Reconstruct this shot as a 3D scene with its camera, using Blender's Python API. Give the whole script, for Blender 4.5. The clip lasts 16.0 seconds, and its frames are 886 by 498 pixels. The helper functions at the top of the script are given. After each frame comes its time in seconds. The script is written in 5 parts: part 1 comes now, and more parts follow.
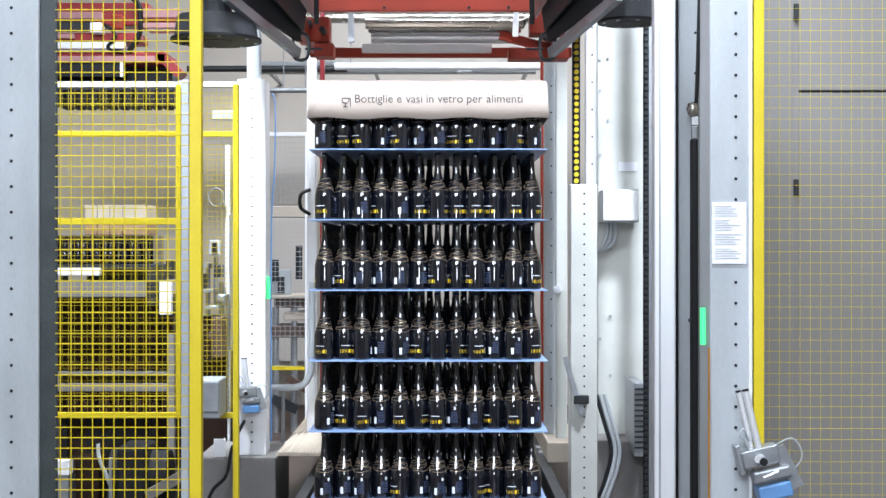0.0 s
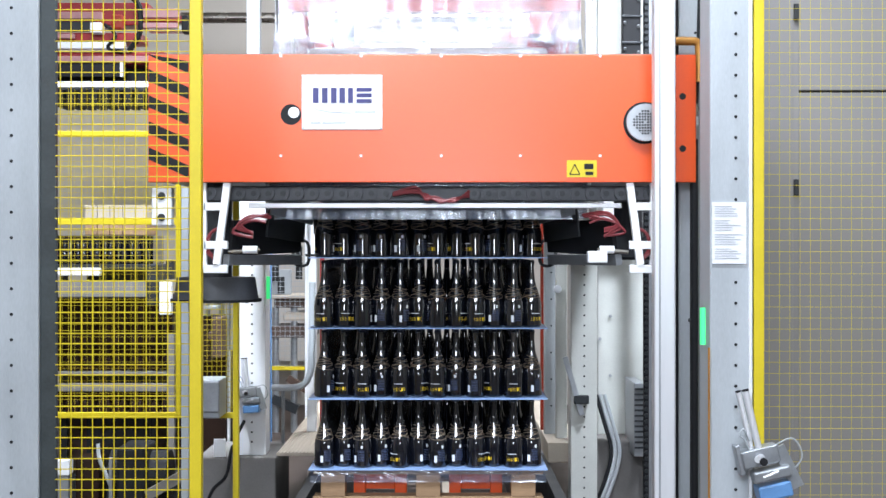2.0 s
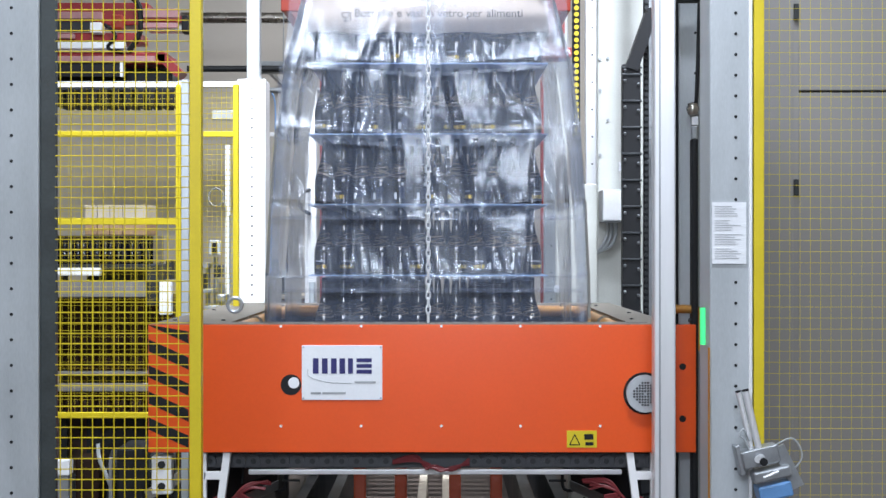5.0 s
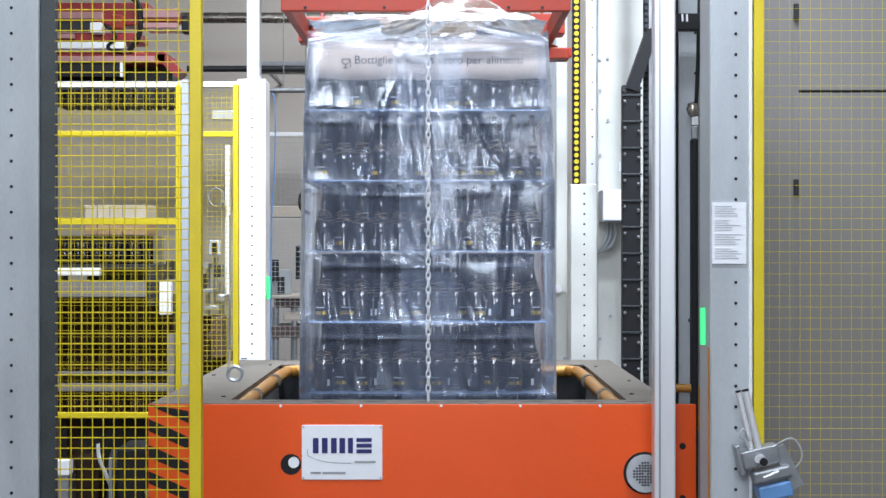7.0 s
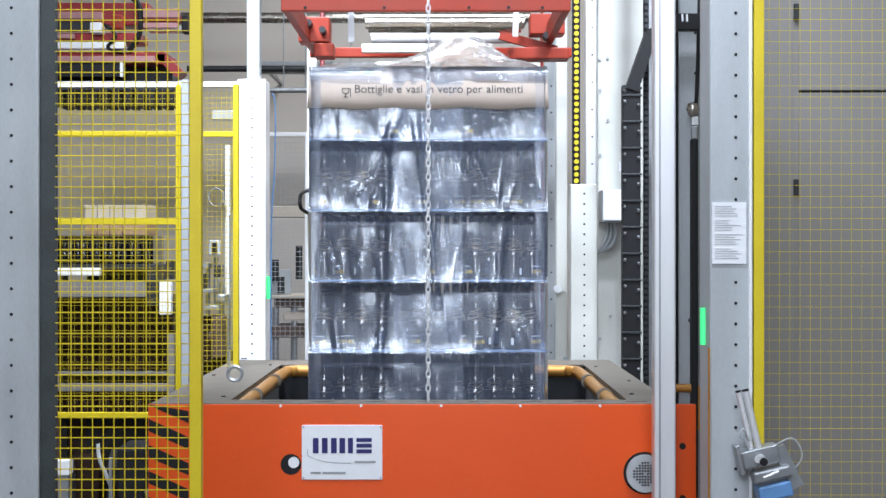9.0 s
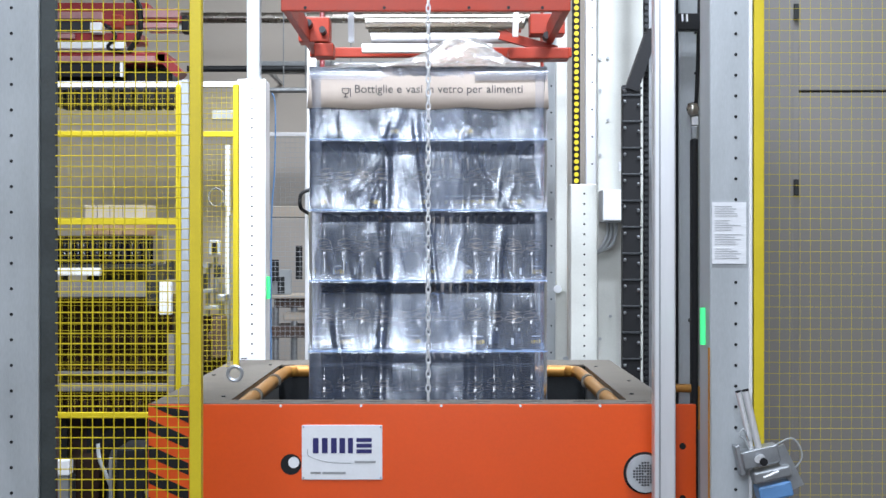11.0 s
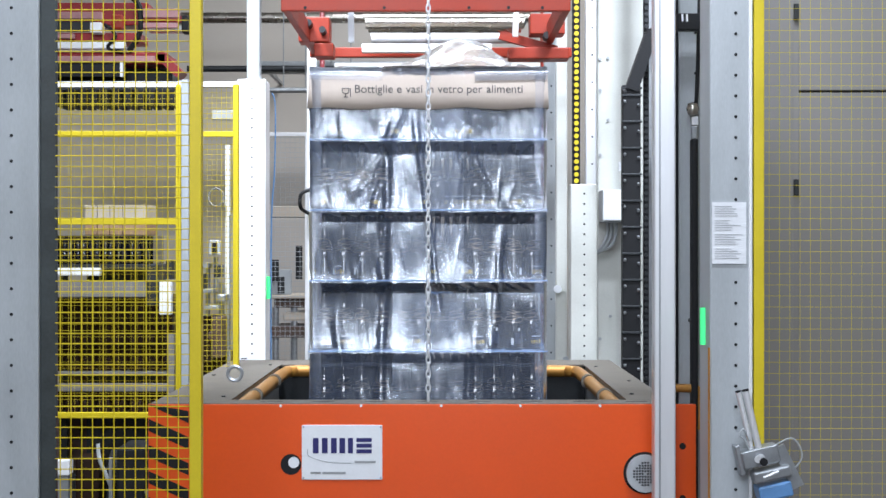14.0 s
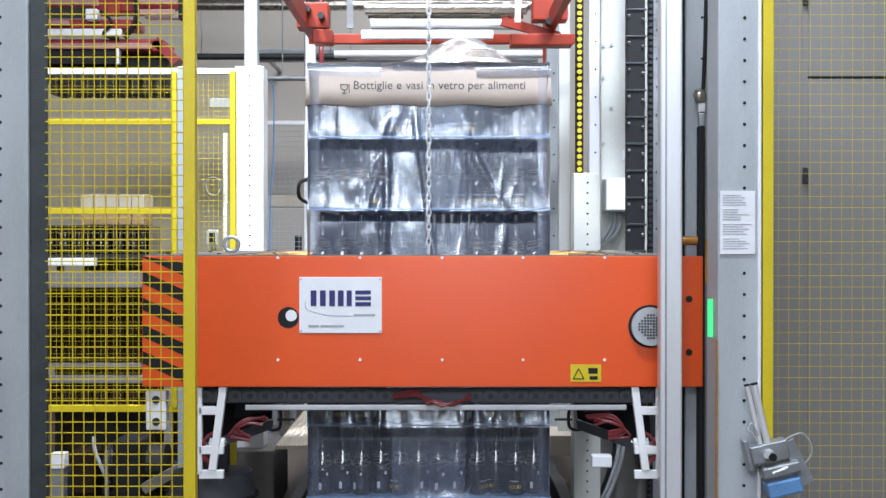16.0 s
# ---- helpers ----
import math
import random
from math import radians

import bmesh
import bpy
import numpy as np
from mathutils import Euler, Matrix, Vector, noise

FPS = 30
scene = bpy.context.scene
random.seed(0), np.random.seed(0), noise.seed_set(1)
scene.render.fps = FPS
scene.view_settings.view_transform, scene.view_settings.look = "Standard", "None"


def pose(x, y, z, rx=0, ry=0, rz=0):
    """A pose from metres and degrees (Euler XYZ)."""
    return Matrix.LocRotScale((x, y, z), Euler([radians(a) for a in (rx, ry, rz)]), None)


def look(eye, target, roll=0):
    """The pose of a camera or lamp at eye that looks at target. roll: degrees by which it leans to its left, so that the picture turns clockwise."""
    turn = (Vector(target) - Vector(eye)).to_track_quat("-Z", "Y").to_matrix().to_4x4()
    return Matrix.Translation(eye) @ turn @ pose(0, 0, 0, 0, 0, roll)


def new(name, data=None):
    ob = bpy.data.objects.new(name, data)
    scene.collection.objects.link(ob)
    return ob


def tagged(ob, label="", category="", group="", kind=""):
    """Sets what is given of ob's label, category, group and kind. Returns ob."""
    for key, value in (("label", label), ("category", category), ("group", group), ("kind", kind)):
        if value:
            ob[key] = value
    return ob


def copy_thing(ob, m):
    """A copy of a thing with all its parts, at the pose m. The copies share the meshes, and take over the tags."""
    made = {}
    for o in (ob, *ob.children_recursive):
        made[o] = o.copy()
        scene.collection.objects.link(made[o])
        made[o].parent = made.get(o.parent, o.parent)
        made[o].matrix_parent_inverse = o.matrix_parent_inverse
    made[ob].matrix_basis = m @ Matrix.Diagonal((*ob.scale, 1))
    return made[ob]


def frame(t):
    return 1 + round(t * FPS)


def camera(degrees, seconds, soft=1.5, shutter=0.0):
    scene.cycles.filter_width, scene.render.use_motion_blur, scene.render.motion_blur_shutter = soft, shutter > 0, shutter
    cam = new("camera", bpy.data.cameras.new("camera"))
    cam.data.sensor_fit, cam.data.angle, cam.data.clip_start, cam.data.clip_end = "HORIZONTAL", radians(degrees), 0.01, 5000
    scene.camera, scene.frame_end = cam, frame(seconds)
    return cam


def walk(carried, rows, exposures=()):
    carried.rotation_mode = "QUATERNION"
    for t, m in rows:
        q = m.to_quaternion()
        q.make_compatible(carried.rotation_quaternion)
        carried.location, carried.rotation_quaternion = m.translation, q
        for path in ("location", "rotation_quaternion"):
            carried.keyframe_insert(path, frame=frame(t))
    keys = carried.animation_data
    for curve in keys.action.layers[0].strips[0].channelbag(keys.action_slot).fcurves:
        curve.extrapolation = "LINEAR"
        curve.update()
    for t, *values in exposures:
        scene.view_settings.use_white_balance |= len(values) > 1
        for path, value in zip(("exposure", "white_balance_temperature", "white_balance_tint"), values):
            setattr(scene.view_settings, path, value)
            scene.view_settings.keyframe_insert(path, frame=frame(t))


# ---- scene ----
cam = camera(36.0, 16.0)
EYE = 1.6
walk(cam, [
    (0.0, look((0, 0, EYE), (0, 10, EYE))),
    (15.6, look((0, 0, EYE), (0, 10, EYE))),
    (15.7, look((0, 0, EYE), (0, 10, EYE - 0.012))),
    (15.8, look((0, 0.004, EYE), (0, 10, EYE - 0.036))),
    (15.9, look((0, 0.02, EYE), (0, 10, EYE - 0.045))),
    (16.0, look((0, 0.13, EYE), (-0.006, 10, EYE - 0.073))),
], exposures=[(0.0, -0.6), (1.5, -0.6), (3.0, -0.92), (3.6, -1.12), (7.0, -1.12), (16.0, -1.18)])

# ---- light ----
world = bpy.data.worlds.new("hall_air")
scene.world = world
world.use_nodes = True
world.node_tree.nodes["Background"].inputs[0].default_value = (0.9, 0.95, 1.0, 1)
world.node_tree.nodes["Background"].inputs[1].default_value = 0.05


def area_lamp(name, eye, target, w, h, watts, colour=(1.0, 0.97, 0.93)):
    data = bpy.data.lights.new(name, "AREA")
    data.shape, data.size, data.size_y, data.energy, data.color = "RECTANGLE", w, h, watts, colour
    ob = new(name, data)
    ob.matrix_world = look(eye, target)
    return ob


COOL = (0.82, 0.885, 1.0)
# daylight through the windows behind the camera, tilted ceiling lights, and added unseen fills
area_lamp("window_side_lamp", (-1.45, -2.9, 4.9), (-0.4, 6.0, 2.2), 2.0, 1.6, 610, COOL)
# added right-hand source, no window known there: brightens the film's right half
area_lamp("window_side_lamp", (1.5, -2.9, 5.25), (0.6, 6.0, 1.8), 2.0, 1.2, 290, COOL)
area_lamp("window_side_lamp", (0.2, -2.9, 2.0), (0.2, 6.0, 1.75), 1.2, 0.8, 130, COOL)
for lx, watts in ((-0.25, 150), (0.75, 130)):
    area_lamp("ceiling_lamp", (lx, 3.5, 5.9), (lx, 6.5, 1.5), 1.0, 0.5, watts, COOL).data.spread = radians(115)
# unseen lamps added to brighten the far end of the hall
for lx, ly, w, watts in ((-0.15, 10.4, 1.6, 470), (1.6, 10.8, 2.0, 140)):
    area_lamp("ceiling_lamp", (lx, ly, 5.9), (lx, ly, 1.5), w, 0.5, watts, (0.9, 0.93, 1.0))
# unseen narrow lamps added to brighten the rear columns and cabinet
for lx, px, watts in ((-1.75, -1.05, 150), (1.85, 1.0, 110)):
    area_lamp("column_fill", (lx, 6.1, 5.9), (px, 8.4, 1.4), 0.5, 0.5, watts, COOL).data.spread = radians(60)

# ---- materials ----


def mat(name, colour, rough=0.5, metal=0.0, vary=0.12, scale=6.0, bump=0.05, fine=90.0, coat=0.0, stretch=(1, 1, 1), island=0.0, rough_vary=1.0, coat_rough=0.04, spec=0.5):
    m = bpy.data.materials.new(name)
    m.use_nodes = True
    n, l = m.node_tree.nodes, m.node_tree.links
    p = n["Principled BSDF"]
    p.inputs["Metallic"].default_value = metal
    p.inputs["Coat Weight"].default_value = coat
    p.inputs["Specular IOR Level"].default_value = spec
    p.inputs["Coat Roughness"].default_value = coat_rough
    p.inputs["Coat IOR"].default_value = 1.7
    tc = n.new("ShaderNodeTexCoord")
    mp = n.new("ShaderNodeMapping")
    mp.inputs["Scale"].default_value = stretch
    l.new(tc.outputs["Object"], mp.inputs["Vector"])
    big, small = n.new("ShaderNodeTexNoise"), n.new("ShaderNodeTexNoise")
    big.inputs["Scale"].default_value, small.inputs["Scale"].default_value = scale, fine
    big.inputs["Detail"].default_value = 5
    for t in (big, small):
        l.new(mp.outputs["Vector"], t.inputs["Vector"])
    ramp = n.new("ShaderNodeMapRange")
    ramp.inputs["From Min"].default_value, ramp.inputs["From Max"].default_value = 0.3, 0.7
    ramp.inputs["To Min"].default_value, ramp.inputs["To Max"].default_value = 1 - vary, 1 + vary
    add = n.new("ShaderNodeMath")
    add.operation = "MULTIPLY_ADD"
    add.inputs[1].default_value, add.inputs[2].default_value = 0.3, 0.0
    l.new(small.outputs["Fac"], add.inputs[0])
    s2 = n.new("ShaderNodeMath")
    s2.operation = "MULTIPLY_ADD"
    s2.inputs[1].default_value = 0.7
    l.new(big.outputs["Fac"], s2.inputs[0])
    l.new(add.outputs[0], s2.inputs[2])
    l.new(s2.outputs[0], ramp.inputs["Value"])
    hsv = n.new("ShaderNodeHueSaturation")
    hsv.inputs["Color"].default_value = (*colour, 1)
    out = ramp.outputs["Result"]
    if island:
        info = n.new("ShaderNodeNewGeometry")
        r2 = n.new("ShaderNodeMapRange")
        r2.inputs["To Min"].default_value, r2.inputs["To Max"].default_value = 1 - island, 1 + island
        l.new(info.outputs["Random Per Island"], r2.inputs["Value"])
        mul = n.new("ShaderNodeMath")
        mul.operation = "MULTIPLY"
        l.new(out, mul.inputs[0])
        l.new(r2.outputs["Result"], mul.inputs[1])
        out = mul.outputs[0]
    l.new(out, hsv.inputs["Value"])
    l.new(hsv.outputs["Color"], p.inputs["Base Color"])
    rr = n.new("ShaderNodeMapRange")
    rr.inputs["To Min"].default_value, rr.inputs["To Max"].default_value = max(rough - 0.1 * rough_vary, 0.02), min(rough + 0.12 * rough_vary, 1)
    l.new(big.outputs["Fac"], rr.inputs["Value"])
    l.new(rr.outputs["Result"], p.inputs["Roughness"])
    if bump:
        b = n.new("ShaderNodeBump")
        b.inputs["Strength"].default_value, b.inputs["Distance"].default_value = bump, 0.004
        l.new(s2.outputs[0], b.inputs["Height"])
        l.new(b.outputs["Normal"], p.inputs["Normal"])
    return m


def glow(name, colour, strength):
    m = bpy.data.materials.new(name)
    m.use_nodes = True
    p = m.node_tree.nodes["Principled BSDF"]
    p.inputs["Base Color"].default_value = (*colour, 1)
    p.inputs["Emission Color"].default_value = (*colour, 1)
    p.inputs["Emission Strength"].default_value = strength
    return m


def film_material(name, milk, colour, rough, ior, bump=0.22):
    """Clear stretch film: mostly lets light through, a little milky, glossy on its creases."""
    m = bpy.data.materials.new(name)
    m.use_nodes = True
    n, l = m.node_tree.nodes, m.node_tree.links
    n.remove(n["Principled BSDF"])
    veil, back = n.new("ShaderNodeBsdfDiffuse"), n.new("ShaderNodeBsdfTranslucent")
    for s in (veil, back):
        s.inputs["Color"].default_value = (*colour, 1)
    haze = n.new("ShaderNodeMixShader")
    haze.inputs[0].default_value = 0.35
    l.new(veil.outputs[0], haze.inputs[1])
    l.new(back.outputs[0], haze.inputs[2])
    clear = n.new("ShaderNodeBsdfTransparent")
    gloss = n.new("ShaderNodeBsdfGlossy")
    gloss.inputs["Roughness"].default_value = rough
    gloss.inputs["Color"].default_value = (0.88, 0.94, 1.0, 1)
    tc = n.new("ShaderNodeTexCoord")
    mp = n.new("ShaderNodeMapping")
    mp.inputs["Scale"].default_value = (1.6, 1.6, 0.4)
    l.new(tc.outputs["Object"], mp.inputs["Vector"])
    noi, fine = n.new("ShaderNodeTexNoise"), n.new("ShaderNodeTexNoise")
    noi.inputs["Scale"].default_value, noi.inputs["Detail"].default_value = 11, 3
    fine.inputs["Scale"].default_value, fine.inputs["Detail"].default_value = 46, 2
    l.new(mp.outputs["Vector"], noi.inputs["Vector"])
    l.new(mp.outputs["Vector"], fine.inputs["Vector"])
    both = n.new("ShaderNodeMath")
    both.operation = "MULTIPLY_ADD"
    both.inputs[1].default_value = 0.2
    l.new(fine.outputs["Fac"], both.inputs[0])
    l.new(noi.outputs["Fac"], both.inputs[2])
    b = n.new("ShaderNodeBump")
    b.inputs["Strength"].default_value, b.inputs["Distance"].default_value = bump, 0.01
    l.new(both.outputs[0], b.inputs["Height"])
    l.new(b.outputs["Normal"], gloss.inputs["Normal"])
    patch = n.new("ShaderNodeMapRange")
    patch.inputs["To Min"].default_value, patch.inputs["To Max"].default_value = milk * 0.5, milk * 1.5
    l.new(noi.outputs["Fac"], patch.inputs["Value"])
    mix1 = n.new("ShaderNodeMixShader")
    l.new(patch.outputs["Result"], mix1.inputs[0])
    l.new(clear.outputs[0], mix1.inputs[1])
    l.new(haze.outputs[0], mix1.inputs[2])
    fres = n.new("ShaderNodeFresnel")
    fres.inputs["IOR"].default_value = ior
    l.new(b.outputs["Normal"], fres.inputs["Normal"])
    mix2 = n.new("ShaderNodeMixShader")
    l.new(fres.outputs[0], mix2.inputs[0])
    l.new(mix1.outputs[0], mix2.inputs[1])
    l.new(gloss.outputs[0], mix2.inputs[2])
    l.new(mix2.outputs[0], n["Material Output"].inputs["Surface"])
    return m


WHITE = mat("white_powder_paint", (0.82, 0.84, 0.86), 0.4, vary=0.05)
GREYWHITE = mat("pale_grey_paint", (0.39, 0.425, 0.45), 0.42, vary=0.13, scale=3.5, stretch=(2.5, 2.5, 0.6))
GALV = mat("galvanised_steel", (0.36, 0.385, 0.41), 0.38, 0.7, vary=0.14, scale=14)
RAILGREY = mat("grey_white_paint", (0.56, 0.58, 0.55), 0.42, vary=0.1, scale=4)
ALU = mat("anodised_aluminium", (0.76, 0.78, 0.81), 0.32, 0.4, vary=0.05, stretch=(1, 1, 0.1))
CHROME = mat("polished_steel", (0.45, 0.43, 0.39), 0.25, 1.0, vary=0.05)
DARKSTEEL = mat("dark_steel", (0.03, 0.034, 0.038), 0.45, 0.4, vary=0.25)
GREENGREY = mat("grey_green_rubber_edge", (0.035, 0.045, 0.047), 0.5, vary=0.35, scale=9)
BLACK = mat("black_plastic", (0.009, 0.01, 0.012), 0.6, vary=0.2, spec=0.3)
CHAINBLACK = mat("chain_plastic", (0.05, 0.055, 0.065), 0.5, vary=0.2)
YELLOW = mat("yellow_fence_paint", (0.62, 0.49, 0.012), 0.45, vary=0.08)
ORANGE = mat("orange_powder_paint", (0.74, 0.08, 0.003), 0.5, vary=0.06, scale=2, bump=0.01, coat=0.75, coat_rough=0.3, spec=0.15)
RED = mat("red_orange_paint", (0.3, 0.022, 0.004), 0.5, vary=0.12)
CRIMSON = mat("red_machine_paint", (0.3, 0.02, 0.026), 0.35, vary=0.15, coat=0.2)
HOSE = mat("maroon_hose", (0.16, 0.02, 0.025), 0.4)
DUST = mat("dusty_steel_plate", (0.15, 0.135, 0.115), 0.7, vary=0.2, scale=9)
BRASS = mat("ochre_pipe", (0.48, 0.23, 0.05), 0.35, 0.35, vary=0.15)
CARD = mat("beige_cardboard", (0.62, 0.535, 0.47), 0.8, vary=0.05, scale=5)
WOOD = mat("pallet_wood", (0.36, 0.23, 0.13), 0.8, vary=0.25, scale=7, stretch=(0.3, 3, 3), bump=0.2)
PADBLUE = mat("blue_plastic_sheet", (0.3, 0.46, 0.78), 0.35, vary=0.06)
GLASS = mat("black_green_glass", (0.004, 0.005, 0.009), 0.09, vary=0.2, bump=0.0, rough_vary=0.3, coat=1.0, coat_rough=0.035)
GLASS.node_tree.nodes["Principled BSDF"].inputs["Specular IOR Level"].default_value = 0.3
GOLD = mat("gold_print", (0.75, 0.5, 0.02), 0.4, vary=0.1)
BRONZE = mat("bronze_band", (0.40, 0.31, 0.21), 0.35, 0.5, vary=0.2)
PAPERWHITE = mat("white_print", (0.75, 0.78, 0.82), 0.5, vary=0.06)
PRINTBLUE = mat("blue_grey_print", (0.06, 0.085, 0.17), 0.5)
INK = mat("grey_ink", (0.07, 0.07, 0.075), 0.6)
NAVY = mat("navy_print", (0.02, 0.02, 0.13), 0.4)
BLUE = mat("blue_valve_block", (0.12, 0.28, 0.55), 0.4)
FLOOR = mat("brown_resin_floor", (0.062, 0.045, 0.037), 0.5, vary=0.2, scale=2.2, fine=40)
CONCRETE = mat("concrete", (0.17, 0.165, 0.16), 0.85, vary=0.18, scale=5, bump=0.2)
HALLWALL = mat("cream_wall_panel", (0.5, 0.47, 0.425), 0.6, vary=0.05, scale=1.5)
PANELGREY = mat("grey_wall_panel", (0.235, 0.228, 0.22), 0.5, vary=0.04, scale=2)
CEIL = mat("pale_ceiling", (0.6, 0.6, 0.58), 0.7)
RUSTBROWN = mat("worn_brown_paint", (0.075, 0.045, 0.032), 0.55, vary=0.3, scale=5)
BROWNGLASS = mat("brown_crates", (0.016, 0.008, 0.005), 0.6, vary=0.3, island=0.4, spec=0.15)
TAN = mat("tan_ribbed_plate", (0.52, 0.46, 0.38), 0.6, vary=0.1)
# pale tone of red paint where it catches the light
PALEPINK = mat("pale_red_sheen", (0.42, 0.22, 0.23), 0.3, vary=0.2)
FILM = film_material("stretch_film", 0.13, (0.5, 0.62, 0.9), 0.18, 1.75, 0.025)
# same film, with the haze of a slanting view put into its colour
FILMSIDE = film_material("oblique_film_haze", 0.4, (0.72, 0.69, 0.66), 0.25, 1.3, 0.06)
# milky from crumpled layers; the beige paints wall and cardboard light coming through
FILMTOP = film_material("crumpled_beige_film", 0.4, (0.62, 0.55, 0.47), 0.18, 1.35, 0.15)
# white paint darkened for the dimmer light behind the fence
BEAMGREY = mat("shaded_white_paint", (0.18, 0.172, 0.165), 0.5, vary=0.15)
GREENLED = glow("green_light", (0.06, 0.8, 0.25), 1.2)

# ---- mesh helpers ----


def part(name, bm, material, parent=None, label="", smooth=False):
    me = bpy.data.meshes.new(name)
    bmesh.ops.recalc_face_normals(bm, faces=bm.faces)
    bm.to_mesh(me)
    bm.free()
    me.materials.append(material)
    if smooth:
        me.polygons.foreach_set("use_smooth", [True] * len(me.polygons))
        me.set_sharp_from_angle(angle=radians(40))
    ob = new(name, me)
    ob.parent = parent
    if label:
        tagged(ob, label)
    return ob


def share(ob, m, parent):
    """Another piece on the same mesh."""
    o = new(ob.name.split(".")[0], ob.data)
    o.parent, o.matrix_basis = parent, m
    return o


def thing(name, label, category, group="", kind="", at=(0, 0, 0)):
    ob = new(name)
    ob.location = at
    ob.empty_display_size = 0.1
    return tagged(ob, label, category, group, kind)


def box(x0, x1, y0, y1, z0, z1, bevel=0.0, bm=None):
    b = bmesh.new()
    bmesh.ops.create_cube(b, size=1)
    for v in b.verts:
        v.co = Vector(((x0 + x1) / 2 + v.co.x * (x1 - x0), (y0 + y1) / 2 + v.co.y * (y1 - y0), (z0 + z1) / 2 + v.co.z * (z1 - z0)))
    if bevel:
        bmesh.ops.bevel(b, geom=b.edges[:], offset=bevel, segments=2, affect="EDGES", profile=0.5)
    return merge(bm, b)


def merge(bm, b):
    if bm is None:
        return b
    me = bpy.data.meshes.new("tmp")
    b.to_mesh(me)
    b.free()
    bm.from_mesh(me)
    bpy.data.meshes.remove(me)
    return bm


def rod(a, b, r, seg=16, r2=None, bm=None):
    """A round bar from a to b."""
    a, b = Vector(a), Vector(b)
    c = bmesh.new()
    bmesh.ops.create_cone(c, cap_ends=True, segments=seg, radius1=r, radius2=r if r2 is None else r2, depth=(b - a).length)
    m = Matrix.Translation((a + b) / 2) @ (b - a).to_track_quat("Z", "Y").to_matrix().to_4x4()
    c.transform(m)
    return merge(bm, c)


def beam(a, b, w, h, bm=None, bevel=0.0):
    """A square bar from a to b, w across and h high."""
    a, b = Vector(a), Vector(b)
    c = box(-w / 2, w / 2, -h / 2, h / 2, -(b - a).length / 2, (b - a).length / 2, bevel)
    d = (b - a).normalized()
    side = d.cross(Vector((0, 0, 1)))
    if side.length < 1e-4:
        side = Vector((1, 0, 0))
    side.normalize()
    up = side.cross(d)
    m = Matrix((side, up, d)).transposed().to_4x4()
    c.transform(Matrix.Translation((a + b) / 2) @ m)
    return merge(bm, c)


def tube(points, r, seg=8, closed=False, bm=None):
    """A hose or pipe along points, rounded by Catmull-Rom."""
    pts = [Vector(p) for p in points]
    n, path = len(pts), []
    for i in range(n if closed else n - 1):
        p0, p1, p2, p3 = (pts[(i + k) % n] if closed else pts[min(max(i + k, 0), n - 1)] for k in (-1, 0, 1, 2))
        for j in range(6):
            t = j / 6
            path.append(0.5 * (2 * p1 + (p2 - p0) * t + (2 * p0 - 5 * p1 + 4 * p2 - p3) * t * t + (3 * p1 - p0 - 3 * p2 + p3) * t ** 3))
    if not closed:
        path.append(pts[-1])
    b = bmesh.new()
    rings = []
    up = Vector((0.31, 0.2, 0.93)).normalized()
    for i, q in enumerate(path):
        d = (path[(i + 1) % len(path)] - path[i - 1]) if closed or 0 < i < len(path) - 1 else (path[1] - path[0] if i == 0 else path[-1] - path[-2])
        d.normalize()
        s = d.cross(up)
        s.normalize()
        u = s.cross(d)
        rings.append([b.verts.new(q + r * (math.cos(k / seg * math.tau) * s + math.sin(k / seg * math.tau) * u)) for k in range(seg)])
    for i in range(len(rings) if closed else len(rings) - 1):
        a, c = rings[i], rings[(i + 1) % len(rings)]
        for k in range(seg):
            b.faces.new((a[k], a[(k + 1) % seg], c[(k + 1) % seg], c[k]))
    return merge(bm, b)


def lathe(profile, seg=20, bm=None):
    b = bmesh.new()
    rings = [[b.verts.new((r * math.cos(k / seg * math.tau), r * math.sin(k / seg * math.tau), z)) for k in range(seg)] for r, z in profile]
    for a, c in zip(rings, rings[1:]):
        for k in range(seg):
            b.faces.new((a[k], a[(k + 1) % seg], c[(k + 1) % seg], c[k]))
    b.faces.new(rings[0])
    b.faces.new(rings[-1])
    return merge(bm, b)


def words(name, text, size, m, material, parent):
    """Printed words, 1 mm proud of their sheet."""
    c = bpy.data.curves.new(name, "FONT")
    c.body, c.size, c.align_x, c.align_y, c.extrude = text, size, "LEFT", "TOP_BASELINE", 0.0006
    tmp = new(name, c)
    me = bpy.data.meshes.new_from_object(tmp.evaluated_get(bpy.context.evaluated_depsgraph_get()))
    bpy.data.objects.remove(tmp)
    me.materials.clear()
    me.materials.append(material)
    ob = new(name, me)
    ob.parent, ob.matrix_basis = parent, m
    return ob


UPRIGHT = pose(0, 0, 0, 90, 0, 0)

# ---- the hall ----
X0, X1, Y0, Y1, ZC = -7.0, 6.0, -3.0, 14.0, 6.2
tagged(part("floor", box(X0, X1, Y0, Y1, -0.1, 0, 0), FLOOR), "worn brown resin floor of the factory hall", "floor", kind="structure")
tagged(part("ceiling", box(X0, X1, Y0, Y1, ZC, ZC + 0.1), CEIL), "pale ceiling of the factory hall", "ceiling", kind="structure")
tagged(part("wall_north", box(X0, X1, Y1, Y1 + 0.2, 0, ZC), HALLWALL), "cream panelled wall at the far end of the hall", "wall", kind="structure")
tagged(part("wall_west", box(X0 - 0.2, X0, Y0, Y1, 0, ZC), HALLWALL), "cream side wall of the hall", "wall", kind="structure")
